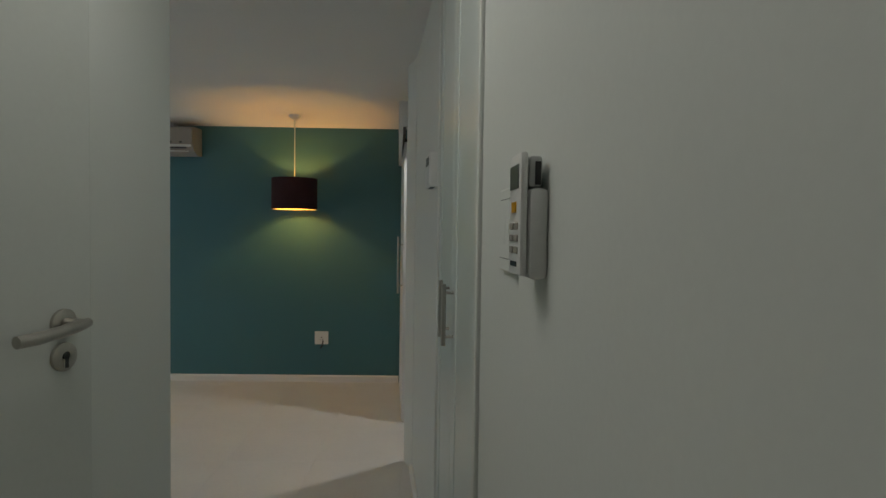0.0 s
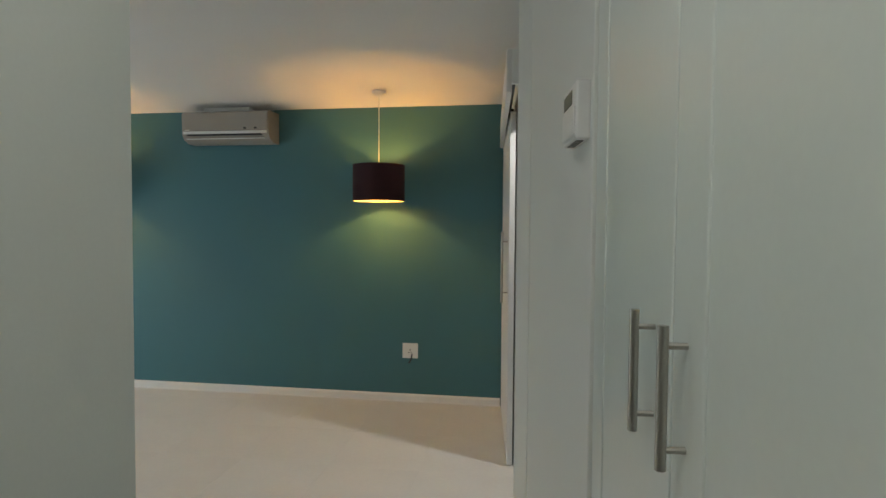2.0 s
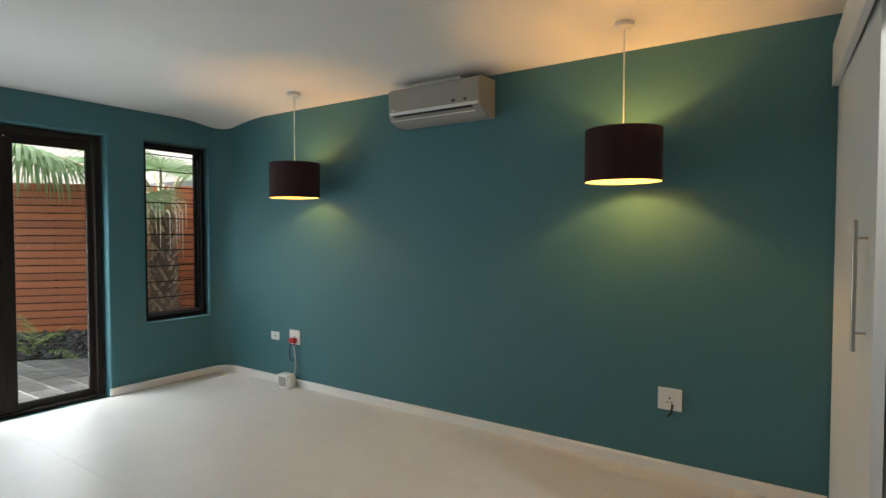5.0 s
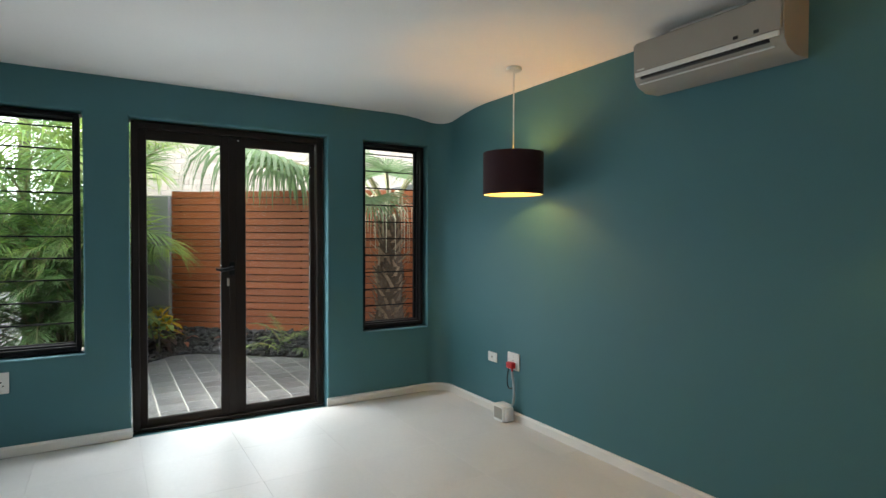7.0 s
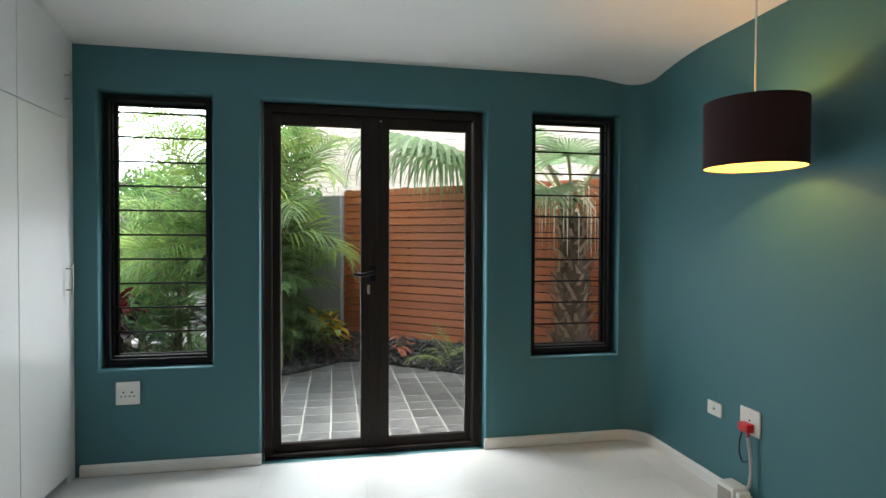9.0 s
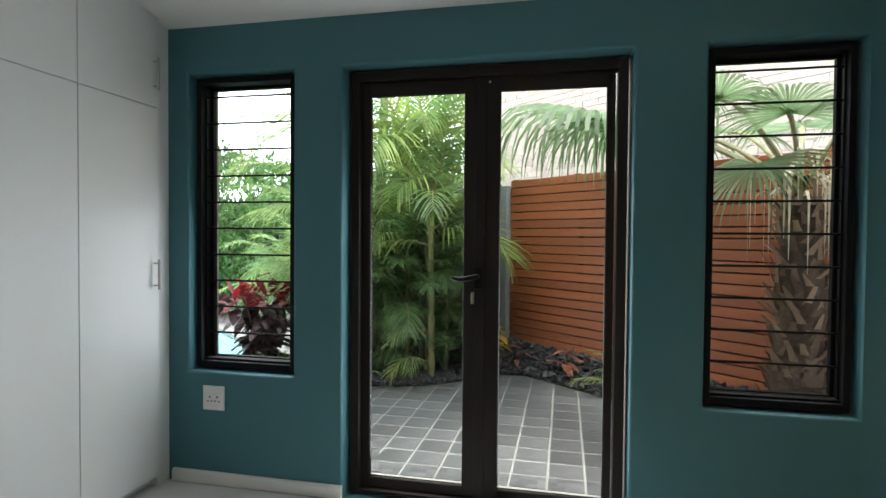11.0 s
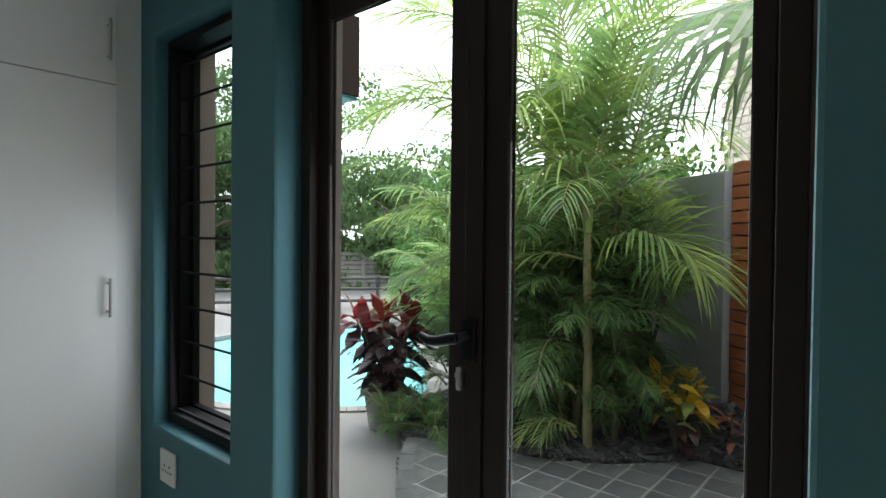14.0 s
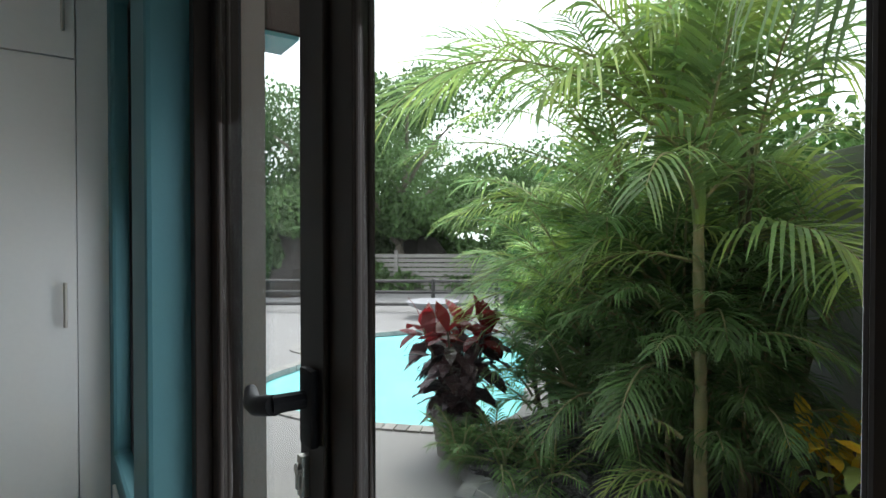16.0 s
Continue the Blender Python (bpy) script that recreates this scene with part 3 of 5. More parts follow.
part("track", box(B(), 0.030, 0.050, 0.034, 1.778, 2.118, 2.140), DARK, pelmet, "dark sliding track")

# ---- west cupboards on the south side ----


def cupboard_unit(x0, x1, east, group="cupboard units"):
    u = thing("cupboard_unit", "white painted cupboard unit with tall and upper doors", "cupboard", (x0, 2.85, 0), group)
    w = x1 - x0
    bm = B()
    box(bm, 0.0, w, -0.48, -0.022, 0.075, 2.435)
    box(bm, 0.0, w, -0.44, -0.06, 0, 0.075)
    part("body", bm, CUP, u)
    for z0, z1, h0, h1 in ((0.055, 1.920, 1.012, 1.163), (1.924, 2.405, 2.003, 2.165)):
        bm = B()
        box(bm, 0.0015, w - 0.0015, -0.020, 0.0, z0, z1, 0.002)
        leaf = part("leaf", bm, CUP, u)
        # handles meet in pairs between every second unit
        bm, hx = B(), (w - 0.035 if east else 0.035)
        rod(bm, (hx, 0.030, h0), (hx, 0.030, h1), 0.006, n=12)
        for z in (h0 + 0.02, h1 - 0.02):
            rod(bm, (hx, 0.0, z), (hx, 0.030, z), 0.004, n=8)
        part("handle", bm, STEEL, leaf, "brushed steel bar handle", True)
    return u


edge = -3.905
for k in range(8):
    cupboard_unit(edge, edge + 0.475, k % 2 == 1)
    edge += 0.477
structure("trim_cupboard_filler", box(B(), -4.0, -3.907, 2.40, 2.832, 0, 2.43), CUP, "white filler strip between cupboard and wall")
structure("trim_cupboard_end", box(B(), edge, 0.18, 2.35, 2.70, 0, 2.43), WHITE, "white end panel beside the cupboards")

# ---- pendant lamps, air conditioner, sockets ----


def pendant(x, y, watts):
    p = thing("pendant_lamp", "lit pendant lamp with burgundy fabric drum shade", "lamp", (x, y, 0), "pendant lamps along the teal wall")
    R0, z0, z1 = 0.195, 1.602, 1.872
    bm = lathe(B(), [(R0, z0), (R0, z1), (R0 - 0.003, z1), (R0 - 0.003, z0), (R0, z0)], 48)
    part("shade", bm, SHADE, p, "burgundy fabric drum shade", True)
    part("lining", lathe(B(), [(R0 - 0.0035, z0 + 0.002), (R0 - 0.0035, z1 - 0.002)], 48), LINING, p, "pale shade lining", True)
    bm = B()
    for a in range(3):
        rod(bm, (0.02 * math.cos(a * 2.094), 0.02 * math.sin(a * 2.094), z1 - 0.05), ((R0 - 0.004) * math.cos(a * 2.094), (R0 - 0.004) * math.sin(a * 2.094), z1 - 0.03), 0.002, n=6)
    part("spider", bm, PLASTIC, p)
    part("lampholder", rod(B(), (0, 0, 1.79), (0, 0, 1.85), 0.019, n=16), PLASTIC, p, "white lampholder", True)
    part("cord", rod(B(), (0, 0, 1.84), (0, 0, 2.42), 0.0042, n=8), PLASTIC, p, "white cord")
    ct = ceiling_z(x, y)
    part("ceiling_rose", lathe(B(), [(0, ct - 0.032), (0.02, ct - 0.032), (0.048, ct - 0.018), (0.052, ct), (0, ct)], 32), PLASTIC, p, "white ceiling rose", True)
    bulb = part("bulb", lathe(B(), [(0.0, 1.675), (0.018, 1.68), (0.030, 1.705), (0.030, 1.73), (0.016, 1.775), (0.015, 1.79)], 20), BULB, p, "glowing warm bulb", True)
    lamp = bpy.data.lights.new("pendant_bulb", "POINT")
    lamp.energy, lamp.color, lamp.shadow_soft_size = watts, (1.0, 0.50, 0.12), 0.022
    bulb.visible_shadow = False
    ob = new("pendant_bulb_light", lamp)
    ob.location = (x, y, 1.722)
    return p


pendant(-0.117, 5.905, BULB_WATTS)
pendant(-2.68, 5.925, BULB_WATTS * 0.62)

ac = thing("air_conditioner", "beige wall-mounted split air conditioner", "air conditioner", (-1.41, 6.2, 2.085))
bm = B()
outline = [(0.0, 0.0), (-0.10, -0.002), (-0.165, 0.024), (-0.190, 0.062), (-0.196, 0.225), (-0.178, 0.245), (0.0, 0.25)]
lo = [bm.verts.new((-0.38, y, z)) for y, z in outline]
hi = [bm.verts.new((0.365, y, z)) for y, z in outline]
bm.faces.new(lo)
bm.faces.new(hi[::-1])
for i in range(len(lo)):
    j = (i + 1) % len(lo)
    bm.faces.new((lo[i], lo[j], hi[j], hi[i]))
part("case", bm, ACBODY, ac, "beige plastic case", True)
part("front_panel", box(B(), -0.36, 0.36, -0.206, -0.196, 0.088, 0.232, 0.004), ACBODY, ac)
part("louvre_flap", box(B(), -0.365, 0.350, -0.203, -0.192, 0.064, 0.086, 0.003), PLASTIC, ac, "pale outlet flap")
part("outlet", box(B(), -0.335, 0.305, -0.197, -0.165, 0.050, 0.064, 0.002), DARK, ac, "dark air outlet")
part("lower_lip", box(B(), -0.345, 0.325, -0.190, -0.178, 0.024, 0.030, 0.002), PLASTIC, ac)
for x in (0.16, 0.25):
    part("indicator", box(B(), x, x + 0.022, -0.2085, -0.205, 0.098, 0.112, 0.001), DARK, ac, "dark indicator window")
part("badge", box(B(), -0.345, -0.305, -0.2075, -0.2055, 0.092, 0.098), PLASTIC, ac)
part("top_duct", box(B(), -0.25, 0.15, -0.09, 0.0, 0.25, 0.295, 0.003), PLASTIC, ac)


def socket(x, y, z, w, h, turn, label, holes=1, switch=True):
    s = thing("wall_socket", label, "socket", (x, y, z), "", "", turn)
    part("plate", box(B(), -w / 2, w / 2, -0.010, 0.0, -h / 2, h / 2, 0.003), PLASTIC, s)
    span = w / (holes + 0.3)
    for k in range(holes):
        c = (k - (holes - 1) / 2) * span * 0.8
        for dx, dz, r in ((0, 0.012, 0.0052), (-0.011, -0.010, 0.0045), (0.011, -0.010, 0.0045)):
            part("pin_hole", rod(B(), (c + dx, -0.0095, dz - 0.006), (c + dx, -0.0108, dz - 0.006), r, n=10), DARK, s)
        if switch:
            part("rocker", box(B(), c - 0.007, c + 0.007, -0.014, -0.010, h / 2 - 0.034, h / 2 - 0.016, 0.001), PLASTIC, s)
    return s


def cable(parent_name, path, r, mat, label, category="cable"):
    pts = [Vector(p) for p in path]
    fine = []
    for i in range(len(pts) - 1):
        p0, p1, p2, p3 = pts[max(i - 1, 0)], pts[i], pts[i + 1], pts[min(i + 2, len(pts) - 1)]
        for k in range(6):
            t = k / 6
            fine.append(0.5 * ((2 * p1) + (p2 - p0) * t + (2 * p0 - 5 * p1 + 4 * p2 - p3) * t * t + (3 * p1 - p0 - 3 * p2 + p3) * t ** 3))
    fine.append(pts[-1])
    ob = part(parent_name, tube(B(), fine, r, 8), mat, None, "", True)
    return tagged(ob, label, category)


socket(0.070, YN, 0.414, 0.126, 0.122, 0, "white wall socket with a black plug lead")
cable("plug_lead", [(0.085, YN - 0.012, 0.385), (0.088, YN - 0.035, 0.375), (0.082, YN - 0.040, 0.345), (0.065, YN - 0.030, 0.322)], 0.006, DARK, "short black cable hanging from wall socket")
socket(-3.005, YN, 0.425, 0.130, 0.125, 0, "white wall socket with red plug")
t2 = thing("television_outlet", "small white aerial outlet plate on teal wall", "outlet", (-3.262, YN, 0.412))
part("plate", box(B(), -0.055, 0.055, -0.009, 0, -0.036, 0.036, 0.003), PLASTIC, t2)
part("jack", rod(B(), (0, -0.009, 0), (0, -0.014, 0), 0.007, n=12), STEEL, t2, "small steel jack", True)
plug = thing("red_plug", "red three-pin plug in the wall socket", "plug", (-3.0, YN - 0.011, 0.405))
part("plug_body", box(B(), -0.036, 0.030, -0.042, 0.0, -0.026, 0.018, 0.008), RED, plug, "", True)
part("cord_grip", rod(B(), (0.018, -0.022, -0.022), (0.018, -0.026, -0.050), 0.008, 0.005), RED, plug, "", True)
cable("grey_plug_cord", [(-2.982, YN - 0.038, 0.36), (-2.975, YN - 0.03, 0.28), (-2.968, YN - 0.03, 0.20), (-2.972, YN - 0.035, 0.13), (-2.995, YN - 0.05, 0.09)], 0.0085, GREYCABLE, "grey power cord from plug to adaptor")
cable("thin_dark_cord", [(-3.03, YN - 0.025, 0.385), (-3.045, YN - 0.03, 0.32), (-3.045, YN - 0.03, 0.26), (-3.025, YN - 0.028, 0.225), (-3.0, YN - 0.02, 0.235)], 0.004, DARK, "thin dark cord loop on the wall")
ad = thing("power_adaptor", "white multi-way power adaptor on the floor", "adaptor", (-3.035, YN - 0.075, 0.0))
part("case", box(B(), -0.060, 0.060, -0.045, 0.045, 0.0, 0.118, 0.008), PLASTIC, ad, "", True)
part("side_block", box(B(), 0.060, 0.085, -0.032, 0.032, 0.012, 0.105, 0.006), PLASTIC, ad, "", True)
part("face", box(B(), -0.045, 0.045, -0.049, -0.045, 0.02, 0.10, 0.002), ACBODY, ad)
socket(XW, 3.10, 0.447, 0.122, 0.126, 90, "white double wall socket below the window", 2, False)

# ---- outdoors: ground, pool, patio ----
ZP, ZD = 0.0, -0.11
structure("ground", box(B(), -70, 50, -70, 50, -1.6, -1.5), GRASS, "dark garden ground reaching the horizon")
POOL = [(-6.55, 1.95), (-6.2, 1.80), (-5.85, 1.45), (-5.58, 1.15), (-5.30, 0.5), (-5.32, -0.2), (-5.6, -0.75), (-6.1, -1.10), (-6.38, -1.45), (-6.35, -1.9), (-6.7, -2.35), (-7.4, -2.5), (-8.1, -2.5), (-8.9, -2.25), (-9.4, -1.7), (-9.4, -0.9), (-8.9, -0.1), (-8.2, 0.7), (-7.5, 1.4), (-7.0, 1.85)]


def smooth_ring(ring, n=5):
    out = []
    for i in range(len(ring)):
        p0, p1, p2, p3 = (Vector(ring[(i + k) % len(ring)]) for k in (-1, 0, 1, 2))
        for k in range(n):
            t = k / n
            out.append(tuple(0.5 * ((2 * p1) + (p2 - p0) * t + (2 * p0 - 5 * p1 + 4 * p2 - p3) * t * t + (3 * p1 - p0 - 3 * p2 + p3) * t ** 3)))
    return out


SHORE = smooth_ring(POOL)
structure("water", prism(B(), SHORE, -0.5, -0.17), WATER, "turquoise swimming pool water")


def ring_deck():
    """The deck round the pool: a wide sheet with the pool cut out of it."""
    bm = B()
    cx, cy = -7.4, -0.3
    rows = []
    for x, y in SHORE:
        a = math.atan2(y - cy, x - cx)
        u, v = cx + 14 * math.cos(a), cy + 14 * math.sin(a)
        rows.append([bm.verts.new(p) for p in ((x, y, -0.5), (x, y, ZD - 0.005), (x + (u - x) * 0.1, y + (v - y) * 0.1, ZD), (u, v, ZD), (u, v, -1.55))])
    for k in range(len(rows)):
        a, b = rows[k], rows[(k + 1) % len(rows)]
        for i in range(4):
            bm.faces.new((a[i], a[i + 1], b[i + 1], b[i]))
    return bm


structure("pavement", ring_deck(), CONCRETE, "pale concrete deck round the pool")
coping = thing("pool_coping", "narrow stone coping round the pool edge", "coping", kind="structure")
for k in range(0, len(SHORE), 1):
    (x0, y0), (x1, y1) = SHORE[k], SHORE[(k + 1) % len(SHORE)]
    d = Vector((x1 - x0, y1 - y0, 0))
    if d.length < 0.02:
        continue
    n = Vector((d.y, -d.x, 0)).normalized()
    inner = [Vector((x0, y0, 0)) - n * 0.02, Vector((x1, y1, 0)) - n * 0.02]
    s = 0.004 / d.length
    p, q = inner[0].lerp(inner[1], s), inner[0].lerp(inner[1], 1 - s)
    for sign in (1,):
        o = [p, q, q + n * 0.13 * sign, p + n * 0.13 * sign]
        part("coping_stone", prism(B(), [(v.x, v.y) for v in o], -0.16, ZD + 0.012), POOLEDGE, coping)

PATIO = [(-4.30, 3.80), (-4.60, 3.70), (-4.85, 3.52), (-5.14, 3.18), (-5.50, 2.86), (-5.74, 2.68), (-5.86, 2.98), (-5.97, 3.30), (-6.05, 3.60), (-6.22, 3.88), (-6.45, 4.10), (-6.63, 4.28), (-6.62, 4.54), (-6.32, 4.90), (-5.90, 5.40), (-5.55, 5.82), (-4.30, 6.0)]
patio = structure("patio", prism(B(), PATIO, -0.2, ZP - 0.003), SGROUT, "slate tiled patio with pale grout lines")


def inside(x, y, ring):
    hit = False
    for (x0, y0), (x1, y1) in zip(ring, ring[1:] + ring[:1]):
        if (y0 > y) != (y1 > y) and x < (x1 - x0) * (y - y0) / (y1 - y0) + x0:
            hit = not hit
    return hit


# bed of soil behind the patio
BED = [(-5.98, 2.40), (-5.76, 2.68), (-5.88, 2.98), (-5.99, 3.30), (-6.07, 3.60), (-6.24, 3.88), (-6.47, 4.10), (-6.65, 4.28), (-6.64, 4.54), (-6.34, 4.90), (-5.92, 5.40), (-5.57, 5.82), (-4.3, 6.02), (-4.3, 6.75), (-5.1, 6.72), (-7.09, 4.33), (-7.6, 3.9), (-8.3, 3.0), (-8.2, 1.6), (-7.2, 2.05), (-6.4, 2.1)]
structure("garden_bed", prism(B(), BED, -0.3, -0.012), SOIL, "dark soil bed beside the patio")



def heap(x, y):
    """Height of the bed: heaped up against the fence."""
    d = (x + 7.10) * 0.768 - (y - 4.33) * 0.64
    gap = 9.0
    for p, q in zip(PATIO, PATIO[1:]):
        a, b = Vector(p), Vector(q)
        u = max(0.0, min(1.0, (Vector((x, y)) - a).dot(b - a) / (b - a).length_squared))
        gap = min(gap, (a.lerp(b, u) - Vector((x, y))).length)
    return -0.004 + 0.24 * max(0.0, 1 - max(d, 0) / 0.62) ** 0.9 * min(1.0, gap / 0.22)


bm = B()
rows = []
for i in range(31):
    s, row = -0.9 + 3.3 * i / 30, []
    for j in range(13):
        d = 0.66 * j / 12
        x, y = -7.10 + 0.64 * s + 0.768 * d, 4.33 + 0.768 * s - 0.64 * d
        edge = inside(x, y, PATIO)
        row.append(bm.verts.new((x, y, -0.06 if edge else heap(x, y) - 0.012 + 0.012 * noise.noise((x * 6, y * 6, 0)))))
    rows.append(row)
for a, b in zip(rows, rows[1:]):
    for k in range(12):
        bm.faces.new((a[k], a[k + 1], b[k + 1], b[k]))
structure("soil_bank", bm, SOIL, "dark soil heaped against the fence", True)

# dark slate edging on the pool side of the patio
edging = thing("patio_edging", "dark slate edging stones along the patio", "edging", kind="structure")
EDGE = [Vector(p).to_3d() for p in PATIO[:6]]
for p, q in zip(EDGE, EDGE[1:]):
    count = max(1, round((q - p).length / 0.2))
    n = Vector((-(q - p).y, (q - p).x, 0)).normalized() * -1
    for k in range(count):
        a, b = p.lerp(q, (k + 0.02) / count), p.lerp(q, (k + 0.98) / count)
        o = [a - n * 0.004, b - n * 0.004, b + n * 0.085, a + n * 0.085]
        part("edging_stone", prism(B(), [(v.x, v.y) for v in o], -0.2, ZP + 0.003), SLATE, edging)

# slate chippings over the bed
rnd = random.Random(4)
verts, faces = [], []
while len(faces) < 6500 * 6:
    x, y = rnd.uniform(-7.3, -5.3), rnd.uniform(2.3, 6.3)
    if not inside(x, y, BED):
        continue
    r, h = rnd.uniform(0.016, 0.046), rnd.uniform(0.004, 0.011)
    m = Matrix.Translation((x, y, heap(x, y) + rnd.uniform(0.002, 0.03))) @ Euler((rnd.uniform(-0.7, 0.7), rnd.uniform(-0.7, 0.7), rnd.uniform(0, 6.3))).to_matrix().to_4x4()
    base = len(verts)
    w = rnd.uniform(0.5, 1.0)
    for z in (-h, h):
        for a, b in ((-1, -w), (1, -w * rnd.uniform(0.6, 1)), (rnd.uniform(0.6, 1), w), (-rnd.uniform(0.6, 1), w)):
            verts.append(m @ Vector((a * r, b * r, z)))
    for f in ((0, 3, 2, 1), (4, 5, 6, 7), (0, 1, 5, 4), (1, 2, 6, 5), (2, 3, 7, 6), (3, 0, 4, 7)):
        faces.append([base + k for k in f])
me = bpy.data.meshes.new("slate_chippings")
me.from_pydata(verts, [], faces)
me.materials.append(CHIPS)
tagged(new("slate_chippings", me), "loose dark slate chippings on the garden bed", "stones", kind="stuff")

# ---- timber fence, walls ----
FX, FY = -7.10, 4.33
FDIR = Vector((0.64, 0.768, 0))
fence = thing("timber_fence", "horizontal red-brown timber slat fence panel", "fence", (FX, FY, 0), turn=math.degrees(math.atan2(FDIR.y, FDIR.x)))
slat = None
for k in range(20):
    if slat is None:
        slat = mesh_of("slat", box(B(), 0, 3.1, -0.012, 0.012, -0.035, 0.035, 0.003), WOOD)
    s = new("slat", slat)
    s.parent = fence
    s.location = (rnd.uniform(-0.004, 0.004), rnd.uniform(-0.002, 0.002), 0.285 + 0.0805 * k)
for x in (0.04, 0.80, 1.55, 2.30, 3.05):
    part("post", box(B(), x - 0.035, x + 0.035, 0.014, 0.084, -0.05, 1.86, 0.003), WOODDARK, fence)
part("backing", box(B(), 0, 3.1, 0.086, 0.10, 0.2, 1.84), WOODDARK, fence)
structure("wall_fence_plinth", box(B(), 0, 3.1, -0.03, 0.10, -0.3, 0.235), PLINTH, "dark low plinth under the timber fence").matrix_basis = pose(FX, FY, 0, 0, 0, math.degrees(math.atan2(FDIR.y, FDIR.x)))
structure("wall_grey_pier", box(B(), -0.75, -0.01, -0.06, 0.16, -0.3, 1.80, 0.01), GREYWALL, "grey plastered pier beside the timber fence").matrix_basis = pose(FX, FY, 0, 0, 0, 56)
structure("wall_grey_boundary", box(B(), -7.6, -4.3, 6.75, 6.90, -0.3, 1.95, 0.01), GREYWALL, "grey plastered boundary wall")

# neighbour's pale brick wall above and behind the fence
nb = thing("neighbour_house", "pale face-brick house wall beyond the fence", "house", (-8.6, 4.9, 0), turn=50)
part("wall", box(B(), -1.6, 5.0, 0.0, 0.2, -1.5, 5.2), MORTAR, nb)
part("roof", box(B(), -1.9, 5.3, -0.35, 3.0, 5.2, 5.35), GREYWALL, nb)
brick = mesh_of("brick", box(B(), 0, 0.215, -0.012, 0.0, 0, 0.068, 0.003), BRICK)
for j in range(22):
    for i in range(14):
        b = new("brick", brick)
        b.parent = nb
        b.location = (0.1 + 0.225 * i + (0.1125 if j % 2 else 0), 0.0, 1.85 + 0.078 * j)

verts, faces = [], []
for j in range(-4, 44):
    for i in range(-8, 22):
        if 0 <= i < 14 and 0 <= j < 22:
            continue
        x0, z0 = 0.1 + 0.225 * i + (0.1125 if j % 2 else 0), 1.85 + 0.078 * j
        base = len(verts)
        verts += [(x0, 0, z0), (x0 + 0.215, 0, z0), (x0 + 0.215, 0, z0 + 0.068), (x0, 0, z0 + 0.068)]
        verts += [(x0 + 0.003, -0.012, z0 + 0.003), (x0 + 0.212, -0.012, z0 + 0.003), (x0 + 0.212, -0.012, z0 + 0.065), (x0 + 0.003, -0.012, z0 + 0.065)]
        faces += [[base + k for k in f] for f in ((4, 5, 6, 7), (0, 1, 5, 4), (1, 2, 6, 5), (2, 3, 7, 6), (3, 0, 4, 7))]
me = bpy.data.meshes.new("brickwork")
me.from_pydata(verts, [], faces)
me.materials.append(BRICK)
ob = new("brickwork", me)
ob.parent = nb
tagged(ob, kind="stuff")

# ---- plants ----


def blade_mesh(name, blades, mat):
    """blades: lists of (point, half-width vector), joined into tapering strips."""
    verts, faces = [], []
    for strip in blades:
        base = len(verts)
        for p, w in strip:
            verts.append(p - w)
            verts.append(p + w)
        for k in range(len(strip) - 1):
            faces.append((base + 2 * k, base + 2 * k + 1, base + 2 * k + 3, base + 2 * k + 2))
    me = bpy.data.meshes.new(name)
    me.from_pydata(verts, [], faces)
    me.materials.append(mat)
    return me


def frond(rng, root, heading, lift, length, leaf, droop, blades, stalks, pairs=34):
    """An arching feather frond: a stalk with two rows of narrow leaflets."""
    d = Vector((math.cos(heading) * math.cos(lift), math.sin(heading) * math.cos(lift), math.sin(lift)))
    p, path, dirs, n = Vector(root), [], [], 14
    for k in range(n + 1):
        path.append(p.copy())
        dirs.append(d.copy())
        d = (d + Vector((0, 0, -droop / n * (0.35 + 1.3 * k / n)))).normalized()
        p = p + d * length / n
    stalks.append((path, [0.009 * (1 - 0.85 * k / n) + 0.001 for k in range(n + 1)]))
    pairs = max(12, round(pairs * 0.86))
    thick = 0.0030 + 0.0175 * leaf
    for i in range(pairs):
        u = 0.16 + 0.84 * i / (pairs - 1)
        f = u * n
        k = min(int(f), n - 1)
        at, along = path[k].lerp(path[k + 1], f - k), dirs[k].lerp(dirs[k + 1], f - k).normalized()
        side = along.cross(Vector((0, 0, 1)))
        side = side.normalized() if side.length > 1e-3 else Vector((1, 0, 0))
        up = side.cross(along).normalized()
        ll = leaf * (0.45 + 0.75 * math.sin(math.pi * min(1, 0.12 + u * 0.86))) * rng.uniform(0.85, 1.1)
        for s in (-1, 1):
            out = (side * s * (1.0 - 0.45 * u) + along * (0.45 + 0.55 * u) + up * rng.uniform(0.02, 0.26)).normalized()
            wide = along.cross(out).cross(out).normalized() * thick * (1.1 - 0.4 * u)
            sag = rng.uniform(0.22, 0.65)
            strip = []
            for q, w in ((0, 0.45), (0.25, 1.0), (0.5, 0.92), (0.78, 0.6), (1.0, 0.06)):
                strip.append((at + out * ll * q + Vector((0, 0, -sag * ll * q ** 2.3)), wide * w))
            blades.append(strip)


def stalk_mesh(name, stalks, mat, n=5):
    bm = B()
    for path, radii in stalks:
        tube(bm, path, radii, n)
    return mesh_of(name, bm, mat, True)


